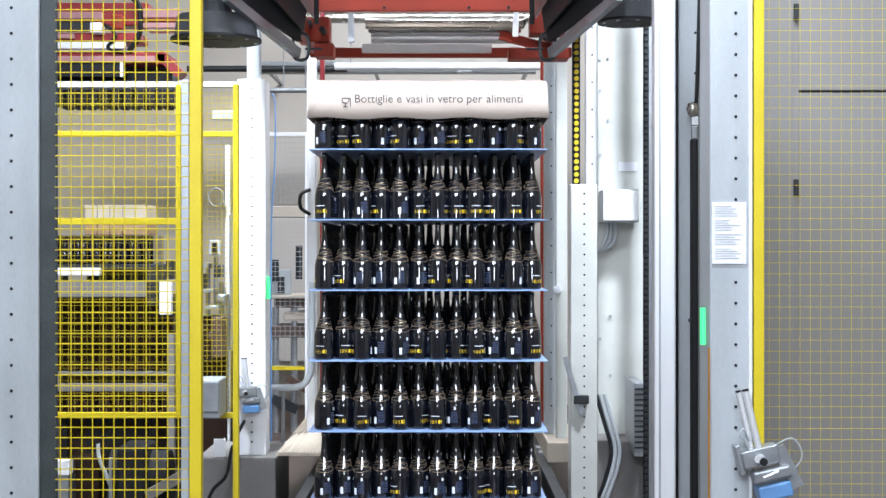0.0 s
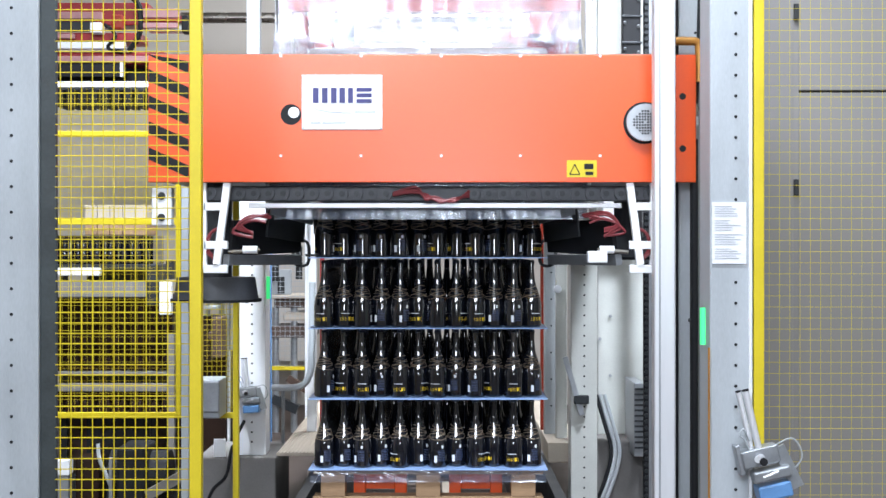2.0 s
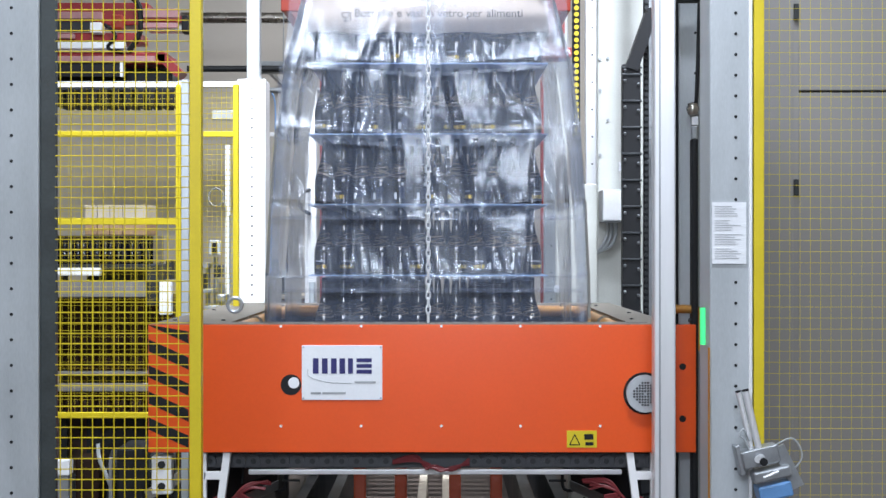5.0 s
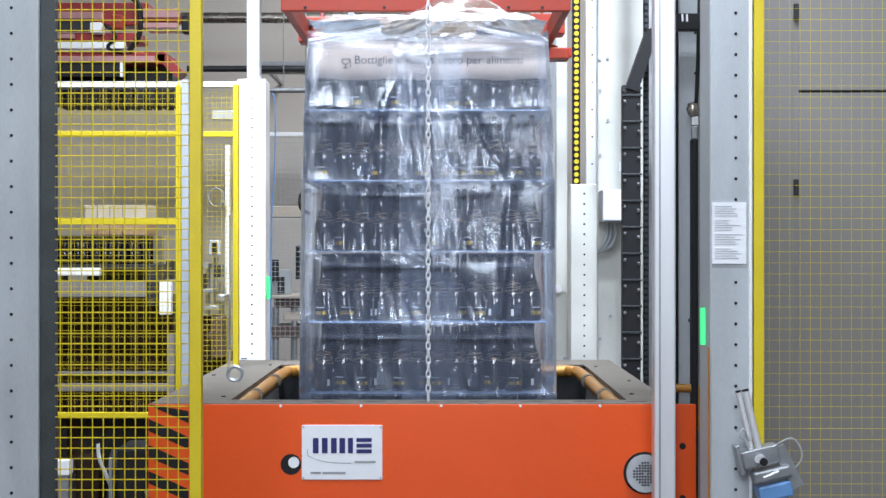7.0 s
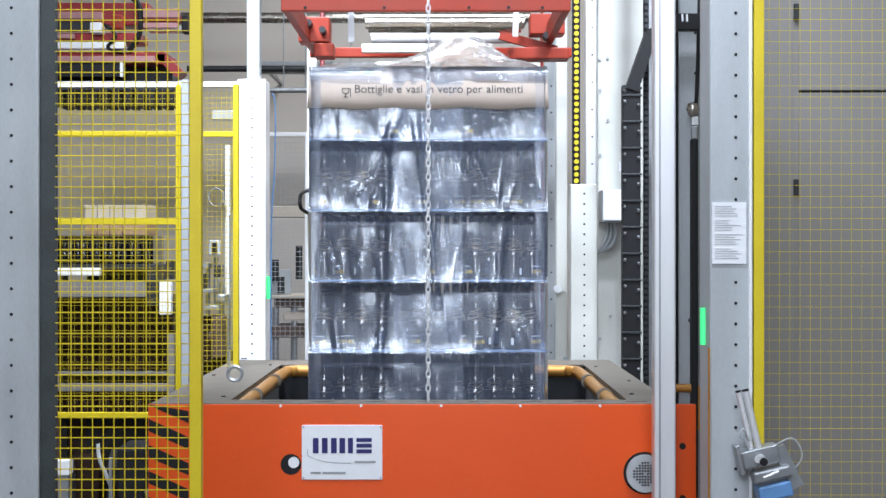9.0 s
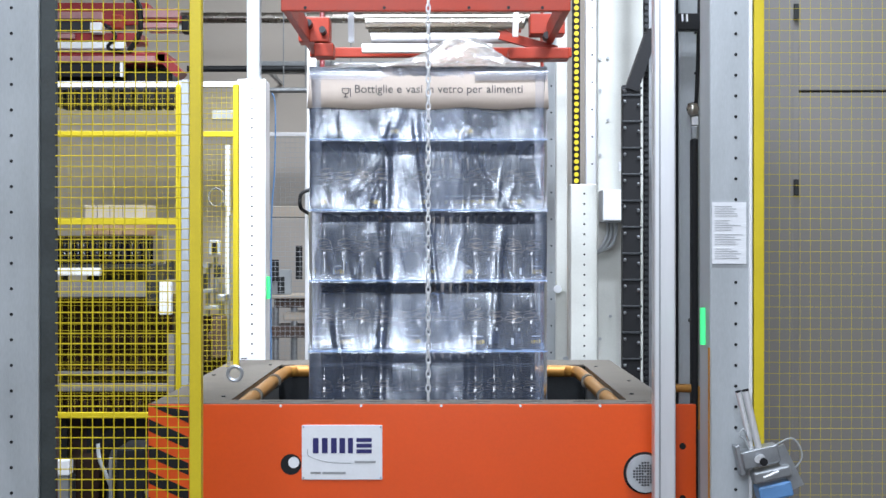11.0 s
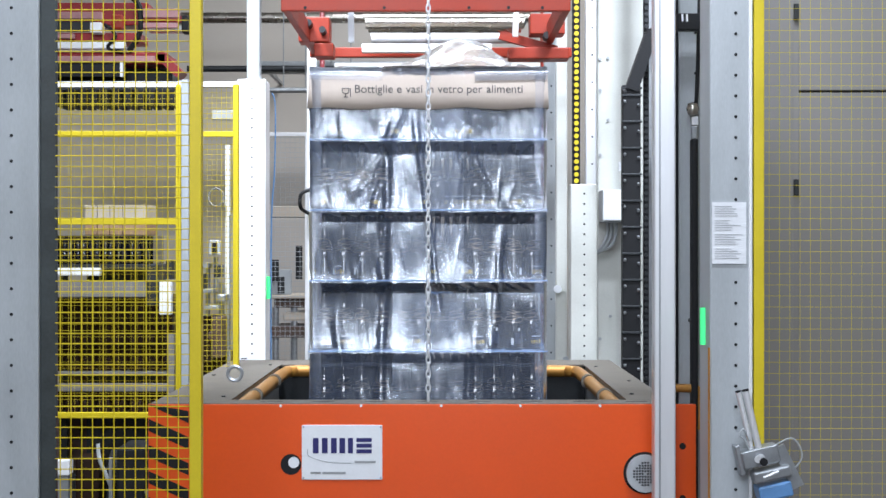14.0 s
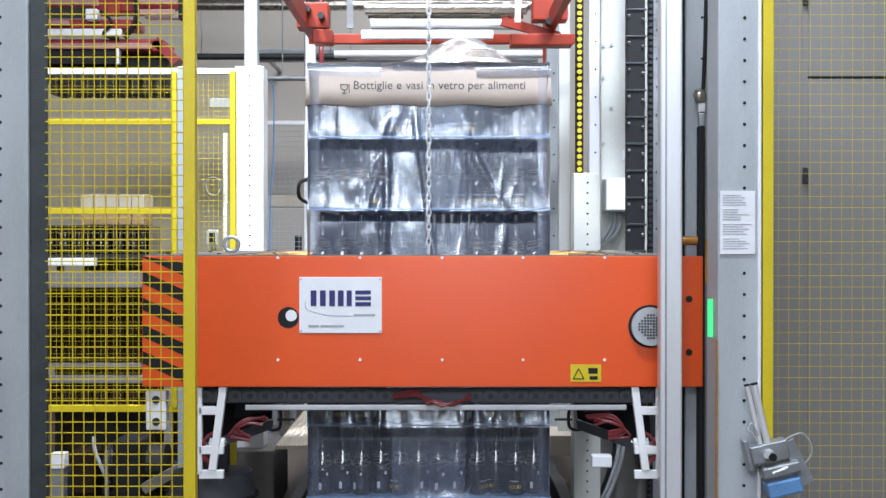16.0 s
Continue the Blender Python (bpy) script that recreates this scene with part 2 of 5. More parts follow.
tagged(part("wall_east", box(X1, X1 + 0.2, Y0, Y1, 0, ZC), HALLWALL), "cream side wall of the hall", "wall", kind="structure")
ws = box(X0, X1, Y0 - 0.2, Y0, 0, 1.55)
for a, b, z0, z1 in ((X0, -0.45, 1.55, 2.45), (0.85, X1, 1.55, 2.45), (X0, X1, 2.45, 4.1), (X0, -2.5, 4.1, 5.7), (-0.4, 0.4, 4.1, 5.7), (2.6, X1, 4.1, 5.7), (0.4, 2.6, 4.1, 4.6), (X0, X1, 5.7, ZC)):
    box(a, b, Y0 - 0.2, Y0, z0, z1, bm=ws)
tagged(part("wall_south", ws, HALLWALL), "unseen cream wall with a high window, a low one and an added high opening", "wall", kind="structure")

# ---- the safety fences ----


def fence(label, x0, x1, y, z0, z1, pitch, wire, post, material, rails=(), stiles=(), rail=0.03, pitch_z=None):
    f = thing("safety_fence", label, "fence", "machine safety fences")
    v = part("wire", rod((0, 0, z0), (0, 0, z1), wire / 2, 6), material, f)
    h = part("wire", rod((x0, 0, 0), (x1, 0, 0), wire / 2, 6), material, f)
    v.matrix_basis, h.matrix_basis = pose(x0 + pitch * 0.5, y, 0), pose(0, y + wire, z0 + pitch * 0.5)
    for i in range(1, int((x1 - x0) / pitch)):
        share(v, pose(x0 + pitch * (i + 0.5), y, 0), f)
    pz = pitch_z or pitch
    for i in range(1, int((z1 - z0) / pz)):
        share(h, pose(0, y + wire, z0 + pz * (i + 0.5)), f)
    for z, m in rails:
        part("rail", box(x0, x1, y - rail / 2, y + rail / 2, z - rail / 2, z + rail / 2, 0.002), m, f)
    for a, b, za, zb, m in stiles:
        part("post", box(a, b, y - post / 2, y + post / 2, za, zb, 0.003), m, f)
    return f


fence("yellow welded wire mesh safety fence with a yellow post", -1.352, -0.880, 4.75, 0.05, 2.9, 0.0374, 0.0038, 0.045, YELLOW,
      stiles=[(-0.880, -0.839, 0, 3.0, YELLOW)], pitch_z=0.0364)
fence("fine yellow mesh fence panel with white top rail", -2.220, -1.417, 7.4, 0.698, 2.499, 0.034, 0.0016, 0.04, YELLOW,
      rails=[(2.492, WHITE), (2.223, YELLOW), (1.747, YELLOW), (0.698, YELLOW)],
      stiles=[(-1.447, -1.420, 0.698, 2.492, YELLOW), (-1.417, -1.377, 0, 2.517, GREYWHITE)])
fence("narrow yellow mesh fence panel beside the column", -1.371, -1.116, 7.4, 0.698, 2.499, 0.026, 0.0026, 0.04, YELLOW, pitch_z=0.028,
      rails=[(2.492, WHITE), (2.223, YELLOW), (0.698, YELLOW)],
      stiles=[(-1.138, -1.107, 0.05, 2.492, YELLOW)])
fence("far mesh fence with yellow bottom rail", -1.454, -1.076, 11.0, 0.638, 2.525, 0.04, 0.004, 0.04, GREYWHITE,
      rails=[(2.525, WHITE), (0.638, YELLOW)], stiles=[(-1.112, -1.076, 0, 2.525, WHITE)])
fence("yellow wire mesh fence in front of grey wall panels", 1.248, 1.880, 5.3, 0.02, 2.9, 0.0400, 0.0017, 0.045, YELLOW, pitch_z=0.0430)

# ---- grey panel wall beside the machine ----
pw = thing("wall_panels", "grey painted metal wall panels with seams and a latch", "wall panel", kind="structure")
for a, b, z0, z1 in ((1335, 1404, 0, 3), (1414, 1720, 0, 2.277), (1414, 1720, 2.287, 3)):
    part("panel", box((a - 784) * 5.9 / 2413, (b - 784) * 5.9 / 2413, 5.9, 5.94, z0, z1, 0.003), PANELGREY, pw)
part("seam", box(1.516, 1.540, 5.905, 5.93, 0, 3), PANELGREY, pw)
part("backing", box(1.347, 2.289, 5.945, 5.96, 0, 3), BLACK, pw)
for z in (2.629, 1.871):
    part("latch", box(1.516, 1.536, 5.88, 5.9, z - 0.04, z + 0.03, 0.004), DARKSTEEL, pw)


# ---- machine columns ----
def holes(parent, x, y, z0, z1, step, r):
    h = part("bolt_hole", rod((0, -0.002, 0), (0, 0.004, 0), r, 10), BLACK, parent)
    h.matrix_basis = pose(x, y, z0)
    for i in range(1, int((z1 - z0) / step) + 1):
        share(h, pose(x, y, z0 + i * step), parent)


def column(label, x0, x1, y, depth, z1, material, hole_x=None, step=0.08, r=0.006, z0=0.0):
    c = thing("machine_column", label, "column", "columns of the hooding machine")
    part("upright", box(x0, x1, y, y + depth, z0, z1, 0.006), material, c)
    if hole_x is not None:
        holes(c, hole_x, y, z0 + 0.08, z1 - 0.05, step, r)
    return c


cl = column("pale grey front column with bolt holes and a dark edge", -1.714, -1.454, 4.9, 0.2, 3.0, GREYWHITE, -1.551, 0.0918)
part("edge_strip", box(-1.454 + 0.001, -1.393, 4.915, 4.935, 0, 3.0, 0.004), GREENGREY, cl, "dark grey-green edge strip")
cr = column("pale blue-grey front column with bolt holes and a notice", 0.998, 1.160, 5.1, 0.2, 3.0, GREYWHITE, 1.095, 0.0775)
part("yellow_strip", box(1.160 + 0.001, 1.200, 5.09, 5.3, 0.841, 3.0, 0.003), YELLOW, cr, "yellow edge strip")
part("rib", box(1.154 - 0.012, 1.154, 5.085, 5.1, 0, 3.0, 0.003), WHITE, cr)
part("green_light", rod((0.998 - 0.004, 5.2, 1.236), (0.998 - 0.004, 5.2, 1.376), 0.014, 12), GREENLED, cr, "glowing green signal light")
part("cable", rod((0.993, 5.09, 0), (0.993, 5.09, 1.232), 0.004, 8), BRASS, cr)
nt = part("notice", box(1.006, 1.133, 5.094, 5.098, 1.545, 1.775), PAPERWHITE, cr, "printed paper notice")
rnd = random.Random(3)
lines = bmesh.new()
for i in range(24):
    z = 1.759 - i * 0.0088
    if i % 6 == 5:
        continue
    box(1.015, 1.015 + 0.105 * rnd.uniform(0.5, 1.0), 5.0925, 5.0935, z - 0.0009, z + 0.0009, bm=lines)
part("text_bars", lines, GALV, nt)

rl = column("white rear column with bolt holes on a concrete plinth", -1.237, -1.067, 8.2, 0.2, 2.623, WHITE, -1.149, 0.059, 0.006, z0=0.36)
part("top_tube", box(-1.189, -1.108, 8.25, 8.33, 2.623, 4.0, 0.01), GREYWHITE, rl)
part("green_light", rod((-1.057, 8.25, 1.298), (-1.057, 8.25, 1.433), 0.012, 10), GREENLED, rl)
rr = column("grey-white rear column with bolt holes", 0.749, 0.905, 8.0, 0.16, 1.981, RAILGREY, 0.829, 0.0595, 0.006)
tagged(part("plinth", box(-1.466, -0.993, 8.1, 8.8, 0, 0.36, 0.01), CONCRETE), "low concrete plinth under the rear column", "plinth")

# aluminium guide pole in front of the carriage
gp = thing("guide_pole", "pale aluminium guide pole in front of the carriage", "pole")
part("profile", box(0.845, 0.931, 5.45, 5.53, 0, 3.2, 0.008), ALU, gp)
part("groove", box(0.863, 0.870, 5.446, 5.45, 0, 3.2), GALV, gp)

# ---- rails, chains and cabinet behind ----
for a, b, y, m, z0, z1, label in (
        (963, 984, 8.7, GREYWHITE, 0.3, 3.4, "beige-grey upright rail of the machine"),
        (984, 1004, 8.5, RAILGREY, 0.3, 3.4, "galvanised upright rail of the machine"),
        (1036, 1056, 8.5, ALU, 0.3, 3.6, "blue-grey aluminium upright rail"),
        (543, 560, 8.8, WHITE, 0.4, 2.9, "white upright post behind the pallet"),
        (566, 574, 9.2, CRIMSON, 0.3, 3.6, "dark red upright behind the pallet"),
        (957, 966, 8.9, RED, 0.3, 3.6, "red upright behind the pallet"),
        (1140, 1164, 8.3, GALV, 0.0, 3.6, "galvanised chain guard upright"),
        (1201, 1250, 5.74, GREYWHITE, 0.0, 3.2, "grey perforated upright rail"),
        # black strip put in for the dark gap beside the rail
        (1195, 1201, 5.73, BLACK, 0.0, 3.2, "black strip in the dark gap beside the perforated rail"),
        (1225, 1236, 5.66, BLACK, 0.0, 2.060, "black flexible cable on the upright")):
    t = thing("upright_rail", label, "rail")
    part("profile", box((a - 784) * y / 2413, (b - 784) * y / 2413, y, y + 0.06, z0, z1, 0.008), m, t)
    part("foot_plate", box((a - 784) * y / 2413 - 0.03, (b - 784) * y / 2413 + 0.03, y - 0.02, y + 0.1, z0 - 0.015 if z0 else 0.001, z0 + 0.004, 0.002), GALV, t)
    if m in (GREYWHITE, GALV, ALU):
        holes(t, (a * 0.4 + b * 0.6 - 784) * y / 2413, y, z0 + 0.3, z1 - 0.2, 0.17, 0.006)

cab = thing("electric_cabinet", "white steel electric cabinet with bolts and a sticker", "cabinet")
part("body", box(0.984, 1.320, 8.7, 9.3, 0.413, 3.8, 0.01), RAILGREY, cab)
bolt = None
for px, py in ((1076, 103), (1076, 213), (1062, 105), (1062, 160), (1062, 275), (1080, 560), (1080, 665), (1062, 600)):
    m = pose((px - 784) * 8.69 / 2413, 8.695, 1.6 - (py - 441) * 8.69 / 2413)
    if bolt is None:
        bolt = part("bolt", rod((0, -0.008, 0), (0, 0.008, 0), 0.01, 10), GALV, cab)
        bolt.matrix_basis = m
    else:
        share(bolt, m, cab)
part("sticker", box(1.120, 1.239, 8.692, 8.697, 2.097, 2.155), PAPERWHITE, cab)
jb = thing("junction_box", "pale grey junction box with cables below", "junction box")
part("body", box(0.993, 1.222, 8.5, 8.7, 1.766, 1.973, 0.01), GREYWHITE, jb)
part("lid", box(0.997, 1.219, 8.485, 8.5, 1.776, 1.963, 0.006), WHITE, jb)
for i, px in enumerate((1075, 1082, 1090)):
    x = (px - 784) * 8.6 / 2413
    part("cable", tube([(x, 8.6, 1.768), (x, 8.6, 1.693), (x - 0.03, 8.62, 1.621), (0.977, 8.65, 1.575)], 0.011), GREYWHITE, jb)
sv = thing("vent_box", "grey box with vent slots beside the chain guard", "vent box")
part("body", box(1.149, 1.214, 8.2, 8.6, 0.35, 0.795, 0.005), GALV, sv)
for i in range(12):
    part("slot", box(1.152, 1.211, 8.192, 8.2, 0.4 + i * 0.032, 0.412 + i * 0.032), DARKSTEEL, sv)


def roller_chain(name, label, x, y, z0, z1, w, step, m_link, m_dot, r):
    c = thing(name, label, "chain")
    part("strip", box(x - w / 2, x + w / 2, y, y + 0.03, z0, z1), m_link, c)
    d = part("roller", rod((0, -0.012, 0), (0, 0.0, 0), r, 10), m_dot, c)
    d.matrix_basis = pose(x, y, z0 + step / 2)
    for i in range(1, int((z1 - z0) / step)):
        share(d, pose(x, y, z0 + step * (i + 0.5)), c)


roller_chain("roller_chain", "black drive chain with yellow rollers", 0.792, 8.1, 1.986, 3.282, 0.047, 0.038, BLACK, YELLOW, 0.014)
roller_chain("roller_chain", "dark steel lifting chain", 1.186, 7.95, 0.0, 3.4, 0.030, 0.036, BLACK, DARKSTEEL, 0.012)

# ---- upper red frame with rollers ----
rf = thing("red_top_frame", "red steel frame with polished rollers above the pallet", "machine frame")
Zf = 2.76
part("front_beam", box(-0.785, 0.618, 6.6, 6.64, 2.752, Zf + 0.12, 0.005), RED, rf)
part("rear_beam", box(-0.792, 0.765, 8.1, 8.15, 2.741, 2.798, 0.005), RED, rf)
for sx in (-0.763, 0.599):
    part("side_beam", box(sx - 0.02, sx + 0.02, 6.645, 8.1, 2.752 + 0.005, Zf + 0.1, 0.005), RED, rf)
for a, b, c, d in ((528, 583, 30, 74), (556, 590, 76, 100), (938, 1000, 24, 60), (900, 1008, 84, 104)):
    part("gusset", box((a - 784) * 7.6 / 2413, (b - 784) * 7.6 / 2413, 7.6, 7.75, 1.6 + (441 - d) * 7.6 / 2413, 1.6 + (441 - c) * 7.6 / 2413, 0.006), RED, rf)
part("slide_plate", beam((0.319, 7.7, 2.809), (0.641, 7.7, 2.720), 0.04, 0.05), RED, rf)
for a, c, r in ((545, 40, 0.02), (570, 52, 0.018), (925, 40, 0.02), (968, 62, 0.02)):
    part("bolt", rod(((a - 784) * 7.5 / 2413, 7.5, 1.6 + (441 - c) * 7.5 / 2413), ((a - 784) * 7.5 / 2413, 7.6, 1.6 + (441 - c) * 7.5 / 2413), r, 12), DARKSTEEL, rf)
for a in (540, 680, 830, 900, 960):
    part("beam_hole", rod(((a - 784) * 6.6 / 2413, 6.597, 2.768), ((a - 784) * 6.6 / 2413, 6.602, 2.768), 0.008, 10), BLACK, rf)
for y, z, r, m in ((7.4, 2.83, 0.035, CHROME), (7.7, 2.86, 0.04, CHROME), (8.0, 2.84, 0.035, ALU)):
    part("roller", rod((-0.42, y, z), (0.44, y, z), r, 20), m, rf, smooth=True)
part("white_guide", box(-0.471, 0.282, 7.9, 7.95, Zf - 0.02, Zf + 0.03, 0.004), WHITE, rf)
part("arm", beam((-0.476, 7.0, 2.95), (-0.470, 7.0, Zf - 0.1), 0.03, 0.03), GALV, rf)
part("arm", beam((0.380, 7.0, 2.95), (0.371, 7.0, Zf - 0.07), 0.02, 0.03), WHITE, rf)

# ---- carriage: z is measured from the lower edge of its front panel ----
CX0, CX1, CY0, CY1, CH = -1.222, 1.049, 5.65, 7.86, 0.53
arms = []
carriage = thing("hood_carriage", "orange lifting carriage of the hooding machine with dusty top plates", "machine carriage")
part("front_panel", box(CX0, CX1, CY0, CY0 + 0.02, 0, CH, 0.003), ORANGE, carriage, "glossy orange front panel")
part("front_beam", box(CX0 + 0.01, 0.955, CY0 + 0.021, 5.78, 0.02, CH - 0.008), DARKSTEEL, carriage)
part("side_beam", box(CX0, -0.91, 5.781, CY1, 0.02, CH - 0.006, 0.004), GREYWHITE, carriage)
part("side_beam", box(0.79, 0.955, 5.781, CY1, 0.02, CH - 0.006, 0.004), GREYWHITE, carriage)
part("rear_beam", box(-0.909, 0.789, 7.55, CY1, 0.02, CH - 0.006, 0.004), DARKSTEEL, carriage)
part("top_plate", box(CX0 + 0.01, 0.958, CY0 + 0.004, 5.79, CH - 0.005, CH + 0.004, 0.002), DUST, carriage, "dusty steel top plate")
for a, b in ((CX0 + 0.01, -0.9), (0.78, 0.96)):
    part("top_plate", box(a, b, 5.792, CY1, CH - 0.005, CH + 0.004, 0.002), DUST, carriage, "dusty steel top plate")
part("top_plate", box(-0.898, 0.778, 7.545, CY1, CH - 0.005, CH + 0.004, 0.002), DUST, carriage, "dusty steel top plate")
part("pipe", tube([(-0.86, 5.8, CH - 0.03), (-0.86, 6.4, CH - 0.03), (-0.86, 7.35, CH - 0.03), (-0.83, 7.5, CH - 0.03), (-0.7, 7.53, CH - 0.03), (0, 7.53, CH - 0.03), (0.6, 7.53, CH - 0.03),
                   (0.7, 7.5, CH - 0.03), (0.74, 7.35, CH - 0.03), (0.74, 6.4, CH - 0.03), (0.74, 5.8, CH - 0.03)], 0.032, 12), BRASS, carriage, "ochre-coloured pipe round the opening", smooth=True)
for x, y in ((-0.86, 6.2), (-0.86, 6.9), (0.74, 6.2), (0.74, 6.9)):
    part("pipe_clamp", rod((x, y, CH - 0.03), (x, y + 0.05, CH - 0.03), 0.038, 14), DUST, carriage)
rv = part("rivet", rod((0, -0.004, 0), (0, 0, 0), 0.006, 8), PAPERWHITE, carriage)
rv.matrix_basis = pose(-0.672, CY0, CH - 0.006)
for px in (497, 639, 781, 921, 1062):
    for z in (CH - 0.006, 0.110):
        share(rv, pose((px - 784) * 5.65 / 2413, CY0, z), carriage)
npl = part("name_plate", box(-0.585, -0.251, CY0 - 0.006, CY0, 0.218, 0.445, 0.002), PAPERWHITE, carriage, "white maker's plate with navy bars")
for a, b in ((554, 564), (570, 580), (586, 596), (601, 611), (616, 625)):
    part("emblem_bar", box((a - 784) * 5.65 / 2413, (b - 784) * 5.65 / 2413, CY0 - 0.008, CY0 - 0.0065, 0.328, 0.391), NAVY, npl)
for k in range(3):
    part("emblem_bar", box(-0.358, -0.295, CY0 - 0.008, CY0 - 0.0065, 0.328 + k * 0.0235, 0.344 + k * 0.0235), NAVY, npl)
part("arc_line", tube([(-0.560, CY0 - 0.007, 0.345), (-0.553, CY0 - 0.007, 0.315), (-0.478, CY0 - 0.007, 0.292), (-0.379, CY0 - 0.007, 0.287)], 0.0012, 5), GALV, npl)
for a, b, z in ((550, 568, 0.243), (571, 612, 0.243), (628, 665, 0.288)):
    part("text_bar", box((a - 784) * 5.65 / 2413, (b - 784) * 5.65 / 2413, CY0 - 0.008, CY0 - 0.0065, z, z + 0.008), GALV, npl)
pr = part("plate_rivet", rod((0, -0.0085, 0), (0, -0.006, 0), 0.004, 8), GALV, npl)
pr.matrix_basis = pose(-0.578, CY0, 0.437)
for x, z in ((-0.258, 0.437), (-0.578, 0.226), (-0.258, 0.226)):
    share(pr, pose(x, CY0, z), npl)
gx, gz = -0.630, 0.281
gauge = part("gauge_hole", rod((gx, CY0 - 0.002, gz), (gx, CY0 + 0.01, gz), 0.043, 24), BLACK, carriage, "round hole with a pressure gauge")
part("gauge_face", rod((gx + 0.012, CY0 - 0.004, gz + 0.008), (gx + 0.012, CY0 - 0.001, gz + 0.008), 0.023, 20), PAPERWHITE, gauge)
mx, mz = 0.834, 0.246
fan = part("motor_cover", rod((mx, CY0 - 0.03, mz), (mx, CY0, mz), 0.077, 32), GREYWHITE, carriage, "round grey motor fan grille", smooth=True)
part("rim", rod((mx, CY0 - 0.004, mz), (mx, CY0 - 0.001, mz), 0.087, 32), BLACK, fan)
gr = bmesh.new()
for i in range(-4, 5):
    for j in range(-4, 5):
        if i * i + j * j < 18 and (i or j):
            box(mx + i * 0.0115 - 0.004, mx + i * 0.0115 + 0.004, CY0 - 0.0315, CY0 - 0.0302, mz + j * 0.0115 - 0.004, mz + j * 0.0115 + 0.004, bm=gr)
part("grille_slots", gr, DARKSTEEL, fan)
wl = part("warning_label", box(0.513, 0.637, CY0 - 0.003, CY0, 0.021, 0.091), YELLOW, carriage, "yellow warning label")
tri = bmesh.new()
for a, b in (((1008, 14), (1017, 32)), ((1017, 32), (1026, 14)), ((1026, 14), (1008, 14))):
    beam(((a[0] - 784) * 0.002342, CY0 - 0.004, a[1] * 0.002342), ((b[0] - 784) * 0.002342, CY0 - 0.004, b[1] * 0.002342), 0.001, 0.004, bm=tri)
box(0.590, 0.623, CY0 - 0.0045, CY0 - 0.0032, 0.030, 0.044, bm=tri)
box(0.585, 0.623, CY0 - 0.0045, CY0 - 0.0032, 0.054, 0.077, bm=tri)
part("symbol", tri, BLACK, wl)
part("elbow_pipe", tube([(0.9, 5.695, 0.592), (1.02, 5.695, 0.592), (1.062, 5.695, 0.585), (1.07, 5.695, 0.54), (1.07, 5.695, 0.42)], 0.018, 10), BRASS, carriage, "ochre elbow pipe", smooth=True)
# hazard stripes at the panel's end
for k in range(5):
    z = 0.02 + k * 0.108
    st = bmesh.new()
    a, b = CX0 + 0.003, -1.054
    vs = [st.verts.new((x, CY0 - y, zz)) for y in (0.002, 0.0) for x, zz in ((a, min(z + 0.075, CH)), (a, min(z + 0.125, CH)), (b, max(z + 0.05, 0)), (b, max(z, 0)))]
    for f in ((0, 1, 2, 3), (7, 6, 5, 4), (0, 4, 5, 1), (1, 5, 6, 2), (2, 6, 7, 3), (3, 7, 4, 0)):
        st.faces.new([vs[i] for i in f])
    part("hazard_stripe", st, BLACK, carriage)
for z in (0.140, 0.356):
    part("panel_hole", rod((0.993, CY0 - 0.002, z), (0.993, CY0 + 0.005, z), 0.014, 16), BLACK, carriage)
part("eye_bolt", tube([(-1.0 + 0.034 * math.cos(a), 6.55, CH + 0.045 + 0.034 * math.sin(a)) for a in [i * math.tau / 8 for i in range(8)]], 0.009, 8, True), GALV, carriage, "steel lifting eye", smooth=True)
slot = part("slot", box(-0.045, 0.045, 5.715, 5.719, CH + 0.0035, CH + 0.0052), BLACK, carriage)
slot.matrix_basis = pose(-0.72, 0, 0)
for i in range(1, 8):
    share(slot, pose(-0.72 + i * 0.2186, 0, 0), carriage)
for x, y in ((-1.16, 5.9), (-1.16, 6.9), (-0.95, 5.9), (-0.95, 7.5), (0.83, 6.0), (0.9, 6.6), (0.83, 7.4)):
    part("plate_screw", rod((x, y, CH + 0.004), (x, y, CH + 0.009), 0.009, 8), DARKSTEEL, carriage)
# below the panel: cable chain, rod, hoses, brackets, arms
ec = part("cable_chain", box(-1.010, 0.891, 5.72, 5.78, -0.075, -0.012, 0.004), CHAINBLACK, carriage, "dark plastic cable chain")
lk = part("link", rod((0, 5.708, -0.044), (0, 5.722, -0.044), 0.027, 14), CHAINBLACK, ec)
lk.matrix_basis = pose(-0.977, 0, 0)
pin = part("pin", rod((0, 5.702, -0.044), (0, 5.71, -0.044), 0.012, 10), DARKSTEEL, ec)
pin.matrix_basis = pose(-0.977, 0, 0)
for i in range(1, 31):
    x = -0.977 + i * 0.0615
    if abs(x + 0.07) > 0.14:
        share(lk, pose(x, 0, 0), ec)
        share(pin, pose(x, 0, 0), ec)
part("cross_rod", box(-0.818, 0.752, 5.73, 5.75, -0.105, -0.083, 0.004), ALU, carriage)
for i in range(6):
    o = [random.Random(i * 5 + 2).uniform(-0.018, 0.018) for _ in range(1)][0]
    part("hose", tube([(-0.21, 5.7, -0.05 + o * 0.4), (-0.13 + o, 5.69, -0.035 + o), (-0.07, 5.685, -0.055 - o), (-0.02 - o, 5.68, -0.075 + o), (0.04, 5.69, -0.07 - o * 0.6), (0.11, 5.7, -0.05 + o)], 0.0055), HOSE, carriage, "dark red hose", smooth=True)
